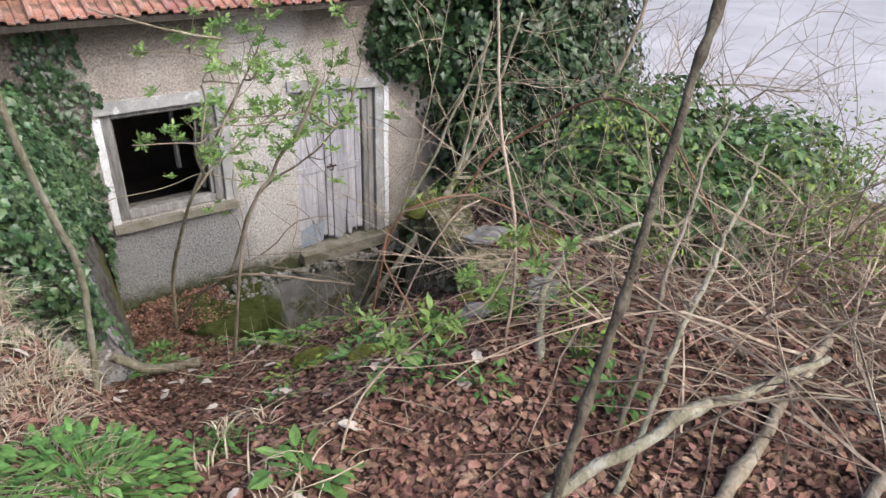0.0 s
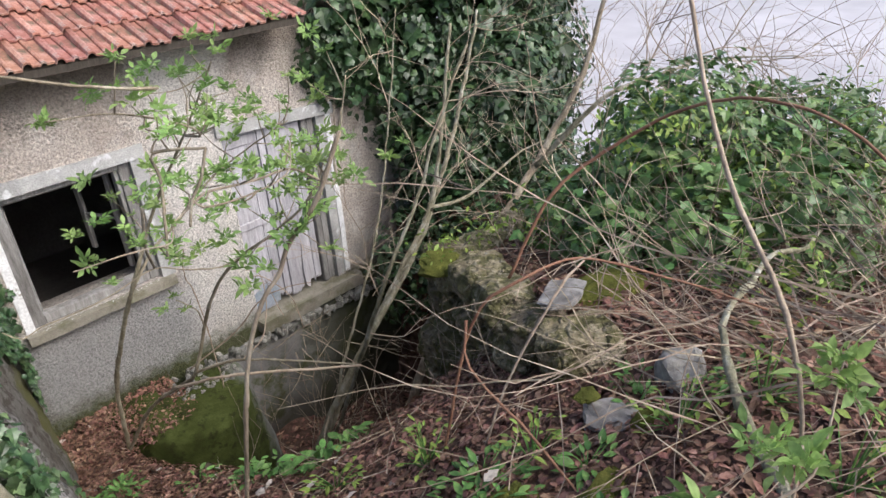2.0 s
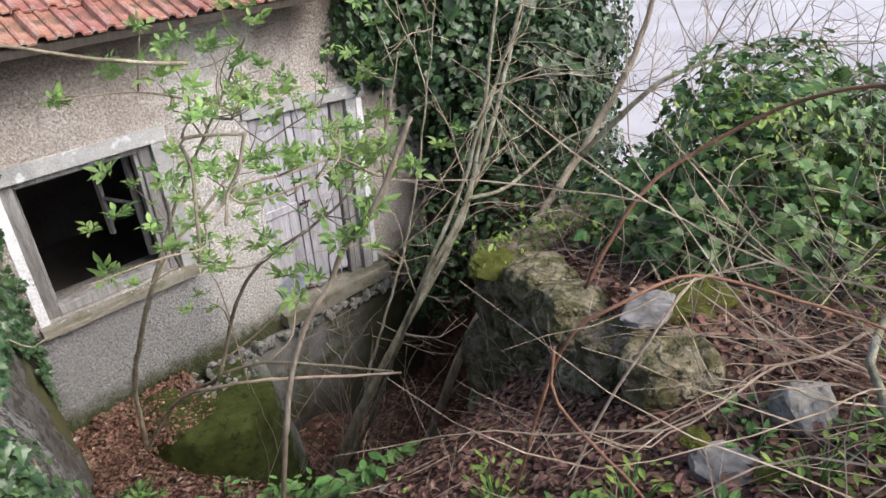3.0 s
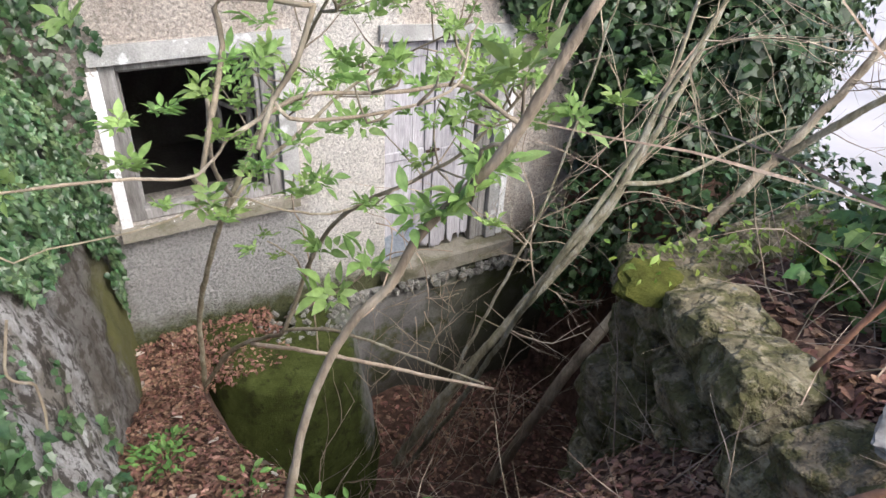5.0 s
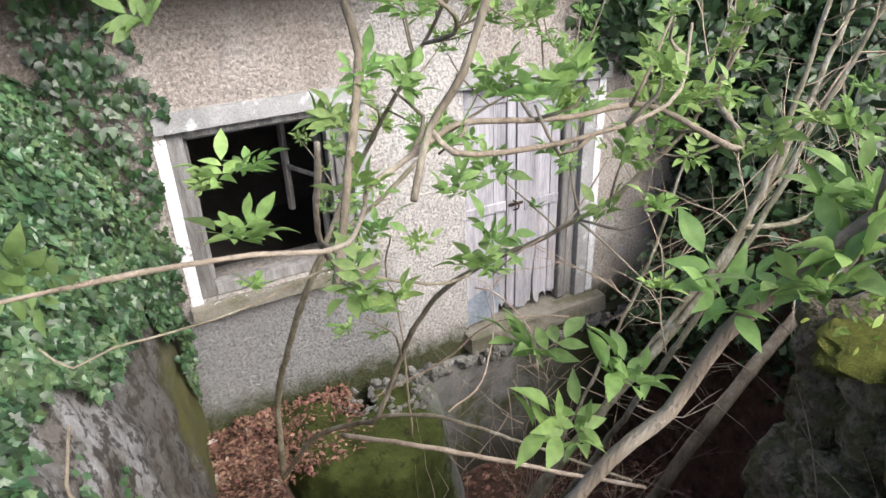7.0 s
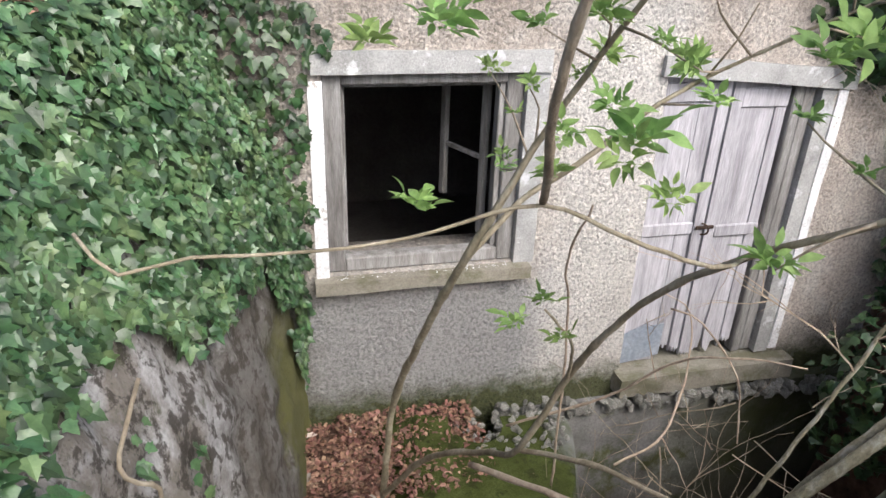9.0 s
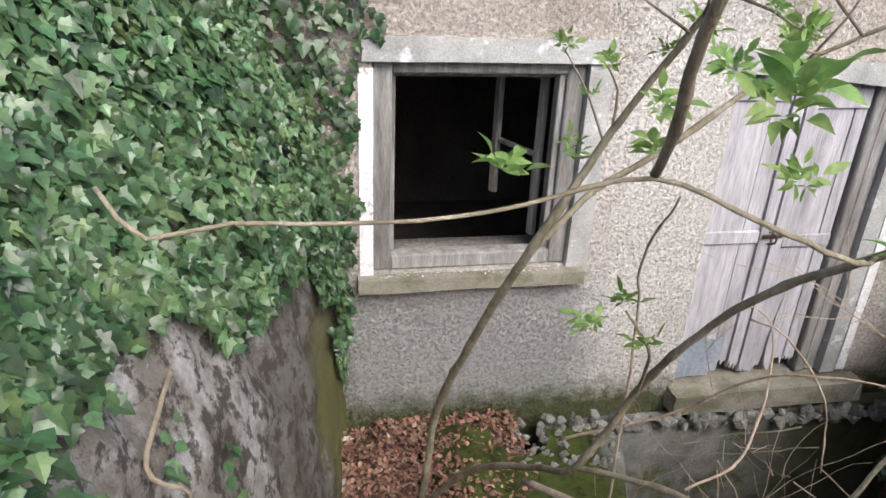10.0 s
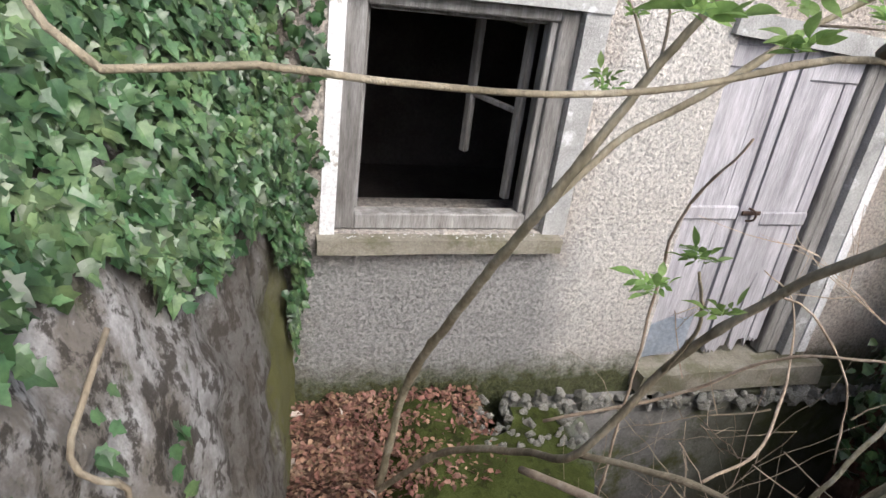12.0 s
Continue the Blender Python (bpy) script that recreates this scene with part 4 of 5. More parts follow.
def litter(count, x0, x1, y0, y1, size, mat, label, test, lift=0.03, shape="dead"):
    P, N, U, S = [], [], [], []
    while len(P) < count:
        x, y = rng.uniform(x0, x1), rng.uniform(y0, y1)
        if not test(x, y):
            continue
        z = height(x, y)
        gx, gy = (height(x + 0.06, y) - z) / 0.06, (height(x, y + 0.06) - z) / 0.06
        if abs(gx) > 2.2 or abs(gy) > 2.2:
            continue
        P.append((x, y, z + rng.uniform(0.002, lift)))
        N.append((-gx + rng.normal(0, 0.32), -gy + rng.normal(0, 0.32), 1))
        U.append((rng.normal(0, 1), rng.normal(0, 1), rng.normal(0, 0.2)))
        S.append(rng.uniform(*size))
    v, f = leaves(shape, P, N, U, S, rng, 0.32, 0.35)
    return tagged(mesh_object("dead_leaves", v, f, mat), label, "leaves", kind="stuff")


yard = lambda x, y: x > wall_line(max(y, -2.4)) - 0.1 or y < -2.6
litter(24000, -3.3, -0.45, -6.6, -2.6, (0.018, 0.052), M_DEADLEAF, "thick litter of brown dead leaves on the slope", yard)
litter(15000, -3.3, -0.45, -6.6, -2.6, (0.02, 0.06), M_DEADLEAF, "brown shreds of rotting leaves and stalks on the slope", yard, 0.022, "long")
litter(9000, -2.9, -1.2, -2.8, -0.03, (0.016, 0.05), M_DEADLEAF, "brown dead leaves lying against the wall", yard, 0.05)
litter(5500, -1.5, 2.4, -3.0, -0.15, (0.03, 0.075), M_DEADLEAF, "brown dead leaves on the pit floor", yard)
litter(7000, -0.6, 2.0, -6.6, -3.1, (0.025, 0.075), M_DEADLEAF, "dead leaves and debris on the terrace", lambda x, y: True)
litter(900, -4.4, -2.3, -3.0, -0.1, (0.05, 0.09), M_DEADLEAF, "dead leaves caught in the ivy", lambda x, y: x < wall_x(y, 2.3) - 0.1, 0.12)
litter(130, -3.3, -1.6, -5.6, -0.05, (0.05, 0.11), M_PALELEAF, "pale bleached dead leaves", yard, 0.06)
# leaves on top of the buttress and ledge
P = [(-1.96 + 0.86 * rng.random() ** 1.3, -0.03 - rng.random() ** 1.2 * 0.72, -0.13 + 0.06 * rng.random()) for _ in range(2800)]
v, f = leaves("dead", P, rng.normal(0, 0.5, (2800, 3)) + (0, 0, 1), rng.normal(0, 1, (2800, 3)), rng.uniform(0.018, 0.05, 2800), rng, 0.32, 0.35)
tagged(mesh_object("dead_leaves", v, f, M_DEADLEAF), "dead leaves heaped on the mossy buttress", "leaves", kind="stuff")


# ---- grass and herbs ----
def tuft(parts_, c, n, length, lean, rng, width=0.004):
    for _ in range(n):
        a = rng.uniform(0, 6.283)
        L = length * rng.uniform(0.5, 1.2)
        d = np.array([math.cos(a), math.sin(a), 0]) * rng.uniform(0.3, 1.0) + np.array(lean)
        base_ = np.array(c) + rng.normal(0, 0.03, 3) * (1, 1, 0)
        side = np.cross(d, (0, 0, 1))
        side = side / (np.linalg.norm(side) + 1e-6) * width
        vs, fs = [], []
        for i in range(5):
            t = i / 4
            p = base_ + d * L * (0.25 * t + 0.75 * t * t) + np.array([0, 0, L * (1.1 * t - 1.0 * t * t)])
            w = side * (1 - t * 0.9)
            vs += [p - w, p + w]
        fs = [(2 * i, 2 * i + 1, 2 * i + 3, 2 * i + 2) for i in range(4)]
        parts_.append((vs, fs))


rng = np.random.default_rng(51)
dry, fresh = [], []
for _ in range(280):
    y = rng.uniform(-5.3, -2.5)
    x = rng.uniform(-3.9, -2.98 + 0.12 * sstep(y, -4.6, -3.6))
    tuft(dry, (x, y, height(x, y)), 20, 0.20, (0.35, 0.05, 0), rng, 0.0028)
    if rng.random() < 0.3:
        tuft(fresh, (x, y, height(x, y)), 8, 0.2, (0.1, 0, 0), rng)
for _ in range(14):
    x, y = rng.uniform(-2.7, -2.4), rng.uniform(-5.6, -4.9)
    tuft(fresh if rng.random() < 0.4 else dry, (x, y, height(x, y)), 8, 0.2, (0, 0, 0), rng)
tagged(mesh_object("dry_grass", *join(dry), M_STRAW), "pale dry grass drooping over the bank", "grass", kind="stuff")
tagged(mesh_object("grass", *join(fresh), M_HERB), "fresh green grass blades on the bank", "grass", kind="stuff")


def herb(c, radius, count, size, rng, label, tall=0.0, shape="ovate", mat=None):
    P, N, U, S = [], [], [], []
    for i in range(count):
        a = rng.uniform(0, 6.283)
        r = radius * math.sqrt(rng.random())
        x, y = c[0] + r * math.cos(a), c[1] + r * math.sin(a)
        z = max(height(x, y), c[2] - 0.25) + 0.01 + tall * rng.random() * (1 - 0.6 * r / radius)
        P.append((x, y, z))
        o = np.array([math.cos(a), math.sin(a), 0.0])
        N.append(o * -0.35 + (0, 0, 1) + rng.normal(0, 0.25, 3))
        U.append(o + (0, 0, 0.35) + rng.normal(0, 0.35, 3))
        S.append(rng.uniform(0.6, 1.1) * size)
    th = tagged(new("herb"), label, "plant", group="woodland herbs")
    th.location = c
    v, f = leaves(shape, np.array(P) - np.array(c), N, U, S, rng, 0.3, 0.25)
    tagged(mesh_object("foliage", v, f, mat or M_HERB, th), kind="stuff")
    stalks = [tube_data([(0, 0, -0.03, 0.004), (*(np.array(P[i]) - np.array(c)) * (0.5, 0.5, 0.5), 0.003), (*(np.array(P[i]) - np.array(c)), 0.0015)], 4) for i in range(0, count, 2)]
    tagged(mesh_object("stalk", *join(stalks), M_HERB, th), kind="stuff")
    return th


rng = np.random.default_rng(53)
HERBS = [(-3.0, -5.15, 0.26, 420, 0.055, 0.20), (-2.62, -5.05, 0.15, 45, 0.055, 0.05), (-2.33, -2.6, 0.18, 70, 0.07, 0.12), (-1.83, -5.2, 0.10, 26, 0.06, 0.06), (-1.72, -5.4, 0.10, 22, 0.06, 0.05), (-2.45, -5.45, 0.12, 22, 0.10, 0.12), (-1.72, -2.86, 0.10, 24, 0.07, 0.14), (-1.62, -4.5, 0.16, 60, 0.06, 0.06), (-1.45, -4.82, 0.09, 26, 0.06, 0.06), (-2.15, -1.65, 0.16, 60, 0.06, 0.10), (-0.93, -4.72, 0.08, 16, 0.06, 0.10), (-0.94, -5.1, 0.13, 22, 0.06, 0.08),
         (-1.08, -4.8, 0.07, 14, 0.05, 0.08), (-1.75, -4.6, 0.18, 60, 0.06, 0.06), (-1.70, -5.06, 0.10, 26, 0.06, 0.08), (-1.88, -2.45, 0.12, 30, 0.06, 0.10), (-2.18, -1.9, 0.16, 50, 0.065, 0.10), (-2.25, -4.75, 0.10, 20, 0.05, 0.04), (-1.4, -5.75, 0.14, 34, 0.07, 0.12), (-2.2, -3.6, 0.10, 22, 0.05, 0.05), (-1.95, -4.9, 0.09, 16, 0.05, 0.04)]
for x, y, r, n_, sz, tall in HERBS:
    herb((x, y, height(x, y)), r, n_, sz, rng, "low green woodland herb in the leaf litter", tall)
herb((-1.42, -3.2, height(-1.42, -3.2)), 0.22, 120, 0.10, rng, "bushy bright green herb at the pit edge", 0.38)
herb((-1.62, -3.0, height(-1.62, -3.0)), 0.12, 40, 0.07, rng, "bright green herb at the pit edge", 0.25)


# ---- the elder shrub ----
def rosette(seed, n, size):
    """A young elder shoot: pinnate leaves of five leaflets that spread from one tip."""
    r = np.random.default_rng(seed)
    P, N, U, S = [], [], [], []
    for i in range(n):
        a = i * 2.4 + r.normal(0, 0.3)
        lift = r.uniform(0.35, 1.7)
        o = np.array([math.cos(a), math.sin(a), lift])
        o /= np.linalg.norm(o)
        side = np.array([-math.sin(a), math.cos(a), 0.0])
        up = np.cross(o, side)
        L = size * r.uniform(0.7, 1.25)
        droop = r.uniform(0.0, 0.4)
        for along, sgn in ((0.35, 1), (0.35, -1), (0.7, 1), (0.7, -1), (1.0, 0)):
            p = o * L * along * 0.9 - np.array([0, 0, droop * L * along ** 2 * 0.6])
            d = o * (0.6 if sgn else 1.0) + side * sgn * 0.9 - np.array([0, 0, droop * 0.5]) + r.normal(0, 0.15, 3)
            P.append(p)
            N.append(up + r.normal(0, 0.3, 3))
            U.append(d)
            S.append(L * r.uniform(0.55, 0.8) * (1.25 if sgn == 0 else 1.0))
    v, f = leaves("ovate", P, N, U, S, r, 0.5, 0.3)
    me = bpy.data.meshes.new("leaf_shoot")
    me.from_pydata([tuple(map(float, q)) for q in v], [], f)
    me.materials.append(M_ELDER)
    me.polygons.foreach_set("use_smooth", [True] * len(me.polygons))
    return me


ROS = [rosette(i, 4 + i % 3, 0.052) for i in range(6)]
elder = tagged(new("elder_shrub"), "leggy elder shrub with fresh green leaf shoots", "shrub")
rng = np.random.default_rng(61)


def cluster(p, scale=1.0, parent=None):
    ob = new("leaf_shoot", ROS[int(rng.integers(6))])
    ob.parent = parent or elder
    ob.matrix_basis = Matrix.LocRotScale(p, Euler((rng.normal(0, 0.35), rng.normal(0, 0.35), rng.uniform(0, 6.3))), (scale,) * 3)
    return ob


def shoots(line, n, length, lo=0.2, leafy=0.9, scale=1.0, up=0.5):
    """Side twigs along a stem, each with leaf clusters at its end."""
    pts = spline(line, 0.04)
    for i in range(n):
        p = pts[int((lo + (1 - lo) * rng.random()) * (len(pts) - 1))]
        d = rng.normal(0, 0.6, 3) + (0, 0, up)
        d /= np.linalg.norm(d)
        L = length * rng.uniform(0.5, 1.2)
        q = p[:3] + d * L * 0.5 + rng.normal(0, 0.02, 3)
        e = p[:3] + d * L
        branch("twig", [(*p[:3], 0.0045), (*q, 0.0035), (*e, 0.002)], M_BARK, elder, step=0.05, sides=5, seed=i)
        if rng.random() < leafy:
            cluster(e, scale * rng.uniform(0.8, 1.3))
        if rng.random() < 0.4 * leafy:
            cluster(q, scale * rng.uniform(0.6, 0.9))


STEMS = {
    "a": [(-1.78, -0.70, -0.15, 0.0182), (-1.75, -0.87, 0.62, 0.0169), (-1.69, -1.24, 1.27, 0.0155), (-1.62, -1.49, 1.69, 0.0142), (-1.50, -1.55, 1.97, 0.0121), (-1.36, -1.65, 2.3, 0.0095), (-1.25, -2.0, 2.75, 0.0067), (-1.2, -2.4, 3.2, 0.0040)],
    "b": [(-1.62, -1.49, 1.69, 0.0114), (-1.42, -1.47, 1.89, 0.0102), (-1.23, -1.53, 2.05, 0.0096), (-1.01, -1.54, 2.22, 0.0078), (-0.79, -1.6, 2.36, 0.0060), (-0.55, -2.0, 2.65, 0.0036)],
    "c": [(-1.79, -0.72, -0.1, 0.0153), (-1.62, -1.06, 0.44, 0.0140), (-1.47, -1.40, 0.75, 0.0134), (-1.43, -1.65, 0.97, 0.0128), (-1.34, -1.79, 1.38, 0.0115), (-1.32, -1.93, 1.62, 0.0109), (-1.27, -2.10, 1.86, 0.0102), (-1.20, -2.3, 2.05, 0.0089), (-1.02, -2.65, 2.35, 0.0070), (-0.85, -2.85, 2.7, 0.0051), (-0.75, -2.9, 3.1, 0.0032)],
    "d": [(-1.43, -1.65, 0.97, 0.0105), (-1.27, -1.93, 1.12, 0.0090), (-1.10, -2.25, 1.18, 0.0075), (-0.82, -2.72, 1.21, 0.0060)],
    "e": [(-1.34, -1.79, 1.38, 0.0060), (-1.42, -1.95, 1.62, 0.0045), (-1.58, -2.08, 1.83, 0.0030)],
    "f": [(-1.20, -2.3, 2.05, 0.0046), (-1.45, -2.5, 2.15, 0.0046), (-1.64, -2.53, 2.23, 0.0042), (-1.78, -2.46, 2.28, 0.0037), (-1.97, -2.46, 2.24, 0.0032), (-2.16, -2.47, 2.225, 0.0030), (-2.35, -2.49, 2.24, 0.0030), (-2.44, -2.53, 2.24, 0.0030), (-2.50, -2.49, 2.29, 0.0030)],
}
for key, line in STEMS.items():
    branch("stem", line, M_ELDERBARK, elder, step=0.04, sides=8, seed=ord(key), wobble=0.003, knots=0.22)
shoots(STEMS["a"], 18, 0.30, 0.62)
shoots(STEMS["b"], 11, 0.28, 0.5)
shoots(STEMS["c"], 14, 0.28, 0.72)
for p in ((-1.65, -2.07, 1.79), (-1.55, -2.14, 1.77), (-1.58, -2.08, 1.85), (-1.61, -2.13, 2.30), (-1.66, -2.23, 2.24), (-1.57, -2.27, 2.39), (-1.48, -2.38, 2.23), (-2.02, -2.50, 2.30)):
    cluster(p, 0.85)
# high crown reaching over the slope
HIGH = {
    "g": [(-1.25, -2.0, 2.75, 0.0070), (-1.35, -2.4, 2.85, 0.0063), (-1.45, -2.5, 2.95, 0.0056), (-1.75, -2.45, 3.08, 0.0042), (-2.05, -2.45, 3.12, 0.0028)],
    "h": [(-0.85, -2.85, 2.7, 0.0060), (-1.12, -3.17, 2.70, 0.0072), (-1.23, -3.02, 2.77, 0.0060), (-1.42, -2.99, 2.77, 0.0060), (-1.68, -3.05, 2.82, 0.0054), (-1.80, -3.15, 2.84, 0.0054), (-1.92, -3.18, 2.80, 0.0042)],
    "i": [(-1.72, -3.2, 3.06, 0.0063), (-1.77, -3.2, 2.95, 0.0063), (-1.82, -3.19, 2.87, 0.0063), (-1.88, -3.25, 2.79, 0.0056)],
    "j": [(-1.82, -3.19, 2.87, 0.0046), (-1.80, -3.22, 2.84, 0.0046), (-1.72, -3.24, 2.83, 0.0046), (-1.56, -3.25, 2.83, 0.0039), (-1.46, -3.26, 2.85, 0.0039), (-1.39, -3.25, 2.88, 0.0033), (-1.34, -3.21, 2.97, 0.0026)],
    "k": [(-1.72, -3.2, 3.06, 0.0056), (-1.88, -3.07, 3.06, 0.0063), (-1.90, -3.13, 2.98, 0.0063), (-1.98, -3.26, 2.84, 0.0056), (-2.03, -3.33, 2.74, 0.0056)],
    "l": [(-2.02, -3.34, 1.25, 0.011), (-1.98, -3.46, 1.8, 0.0100), (-1.92, -3.55, 2.3, 0.0095), (-1.84, -3.61, 2.56, 0.0090), (-1.77, -3.65, 2.66, 0.0090), (-1.73, -3.67, 2.76, 0.0090), (-1.68, -3.72, 2.86, 0.0090), (-1.63, -3.78, 2.97, 0.0090), (-1.55, -3.85, 3.2, 0.0075)],
    "o": [(-1.78, -2.46, 2.28, 0.007), (-1.82, -2.56, 2.37, 0.007), (-1.85, -2.62, 2.45, 0.007), (-1.87, -2.68, 2.53, 0.007), (-1.88, -2.8, 2.75, 0.006)],
    "m": [(-1.92, -3.18, 2.80, 0.0030), (-2.04, -3.42, 2.84, 0.0030), (-2.14, -3.43, 2.86, 0.0030), (-2.28, -3.47, 2.89, 0.0024), (-2.40, -3.54, 2.93, 0.0018)],
    "n": [(-1.80, -2.35, 3.2, 0.0080), (-1.59, -2.59, 3.18, 0.0080), (-1.87, -2.58, 3.25, 0.0072), (-2.3, -2.55, 3.4, 0.0056)],
}
HIGH2 = {
    "p": [(-1.19, -1.50, 0.6, 0.005), (-1.22, -1.52, 1.38, 0.0045), (-1.32, -1.65, 1.73, 0.004), (-1.37, -1.87, 2.02, 0.003)],
    "q": [(-1.15, -1.86, 1.03, 0.005), (-0.94, -1.81, 1.10, 0.0045), (-0.78, -1.66, 1.26, 0.004), (-0.71, -1.51, 1.40, 0.003), (-0.85, -1.5, 1.5, 0.002)],
    "r": [(-0.80, -1.52, 1.43, 0.004), (-0.72, -1.61, 1.41, 0.004), (-0.60, -1.71, 1.22, 0.0035), (-0.57, -1.77, 0.95, 0.003)],
    "s": [(-1.30, -1.20, 0.70, 0.007), (-0.97, -1.43, 0.97, 0.006), (-0.81, -1.63, 1.26, 0.005), (-0.71, -1.80, 1.38, 0.004), (-0.55, -1.95, 1.42, 0.003)],
}
for key, line in HIGH2.items():
    branch("twig", line, M_TWIG, elder, step=0.04, sides=6, seed=ord(key), wobble=0.004, knots=0.3)
for key, line in HIGH.items():
    branch("stem", line, M_BARK, elder, step=0.03, sides=8, seed=ord(key), wobble=0.002, knots=0.22)
shoots(HIGH["g"], 10, 0.24, 0.2)
shoots(HIGH["j"], 3, 0.14, 0.2, 0.9, 0.8)
shoots(HIGH["k"], 3, 0.14, 0.1, 0.9, 0.8)
shoots(HIGH["l"][4:], 3, 0.10, 0.1, 1.0, 1.0)
shoots(HIGH["h"], 8, 0.18, 0.2)
for p in ((-2.14, -3.32, 2.90), (-2.02, -3.39, 2.76), (-2.15, -3.40, 2.86), (-2.32, -3.45, 2.90), (-1.80, -3.30, 2.68), (-1.76, -3.16, 2.74), (-1.95, -3.22, 2.81), (-1.82, -3.16, 3.02), (-1.90, -3.14, 2.94), (-1.96, -3.19, 2.89), (-2.16, -3.16, 3.05), (-1.76, -3.25, 2.69), (-2.0, -3.36, 2.70), (-1.98, -3.4, 2.73)):
    cluster(p, 0.8)
for p in ((-1.28, -3.01, 2.66), (-1.08, -3.21, 2.72), (-1.12, -2.95, 2.85), (-1.09, -3.12, 2.92), (-1.37, -2.88, 2.80), (-1.46, -2.91, 2.95), (-1.39, -3.10, 2.59), (-1.16, -3.08, 2.78), (-1.17, -3.41, 2.80), (-1.57, -2.98, 2.87), (-1.10, -3.18, 2.68), (-1.2, -3.0, 2.82)):
    cluster(p, 1.05)
for p in ((-1.72, -3.66, 2.79), (-1.86, -3.60, 2.62), (-1.71, -3.74, 2.84), (-1.79, -3.61, 2.67), (-1.84, -3.50, 2.66)):
    cluster(p, 1.0)
for p in ((-1.43, -2.22, 3.19), (-1.44, -2.39, 2.92), (-1.16, -2.54, 2.93), (-1.23, -2.53, 3.26), (-0.91, -2.85, 3.33), (-1.94, -2.34, 2.55), (-1.70, -2.60, 2.41), (-1.41, -2.68, 2.55), (-0.86, -2.85, 2.66), (-0.59, -2.98, 2.60), (-0.84, -2.75, 2.96), (-1.78, -2.30, 3.15), (-2.03, -2.35, 3.08), (-1.69, -2.39, 2.64), (-1.15, -2.66, 2.63)):
    cluster(p, 1.2)
    cluster(np.array(p) + rng.normal(0, 0.06, 3), 0.9)


# ---- bare trees in the pit, sticks and brambles ----
def wild(parts_, p, d, length, r, depth, rng, spread=0.5, step=0.09, gravity=0.0):
    """A bare branch that wanders and forks into twigs."""
    n = max(3, int(length / step))
    line = [(*p, r)]
    q, v = np.array(p, float), np.array(d, float) / np.linalg.norm(d)
    for i in range(n):
        v = v + rng.normal(0, 0.13, 3) + (0, 0, gravity)
        v /= np.linalg.norm(v)
        q = q + v * length / n
        line.append((*q, r * (1 - 0.75 * (i + 1) / n)))
        if depth and rng.random() < 0.42:
            w = v + rng.normal(0, spread, 3)
            wild(parts_, q, w, length * rng.uniform(0.3, 0.6), r * 0.55, depth - 1, rng, spread, step, gravity)
    parts_.append(tube_data(line, 5 if r > 0.006 else 3))


rng = np.random.default_rng(71)
tree = tagged(new("bare_tree"), "many-stemmed bare tree with lichened leaning stems", "tree")
TREE = [[(-0.40, -0.95, -1.5, 0.0351), (-0.10, -1.20, -0.6, 0.0335), (0.30, -1.40, 0.15, 0.0312), (0.94, -1.48, 0.86, 0.0281), (1.38, -1.45, 1.49, 0.0234), (1.75, -1.4, 2.10, 0.0187), (2.05, -1.4, 2.9, 0.0125)],
        [(-0.30, -0.90, -1.5, 0.0281), (0.05, -1.15, -0.6, 0.0265), (0.50, -1.35, 0.3, 0.0250), (1.15, -1.50, 1.25, 0.0218), (1.30, -1.55, 1.9, 0.0172), (1.45, -1.6, 2.9, 0.0117)],
        [(0.30, -1.38, -1.8, 0.0468), (0.81, -1.82, 0.14, 0.0429), (1.75, -1.80, 0.87, 0.0390), (2.45, -1.9, 1.55, 0.0351), (3.0, -2.0, 2.3, 0.0281), (3.3, -2.0, 3.1, 0.0195)],
        [(-0.30, -1.00, -1.5, 0.0172), (-0.25, -1.6, -0.3, 0.0172), (-0.08, -2.2, 1.25, 0.0156), (0.31, -2.25, 1.87, 0.0140), (0.5, -2.25, 2.23, 0.0125), (0.85, -2.3, 2.9, 0.0086)],
        [(-0.2, -1.0, -1.5, 0.0140), (0.1, -1.2, -0.2, 0.0133), (0.7, -1.2, 1.0, 0.0109), (1.1, -1.1, 2.1, 0.0078), (1.3, -1.1, 3.0, 0.0047)]]
for i, line in enumerate(TREE):
    branch("stem", line, M_LICHEN if i != 2 else M_BARK, tree, step=0.06, sides=9, seed=i, wobble=0.008, knots=0.1)
branch("limb", [(1.15, -1.50, 1.25, 0.020), (1.6, -1.6, 1.25, 0.016), (2.3, -1.7, 1.5, 0.010), (2.9, -1.8, 1.55, 0.006)], M_LICHEN, tree, seed=11)
branch("limb", [(2.3, -1.9, 1.4, 0.03), (2.55, -2.4, 2.05, 0.024), (2.9, -2.7, 2.25, 0.016), (3.5, -3.1, 2.35, 0.010), (4.2, -3.6, 2.3, 0.005)], M_LICHEN, tree, seed=12)
tw = []
for i, line in enumerate(TREE):
    pts = spline(line, 0.05)
    for _ in range((9, 8, 16, 6, 6)[i]):
        p = pts[int(rng.uniform(0.45, 0.98) * (len(pts) - 1))]
        wild(tw, p[:3], rng.normal(0, 0.7, 3) + (0.45, -0.2, 0.5), rng.uniform(0.5, 1.3), 0.006, 2, rng)
for p in ((2.55, -2.4, 2.05), (2.9, -2.7, 2.25), (3.5, -3.1, 2.35), (3.2, -2.9, 2.3), (3.8, -3.3, 2.3)):
    for _ in range(5):
        wild(tw, p, rng.normal(0, 0.6, 3) + (0.5, -0.2, 0.35), rng.uniform(0.5, 1.2), 0.008, 2, rng)
tagged(mesh_object("twig_sprays", *join(tw), M_TWIG, tree), kind="stuff")
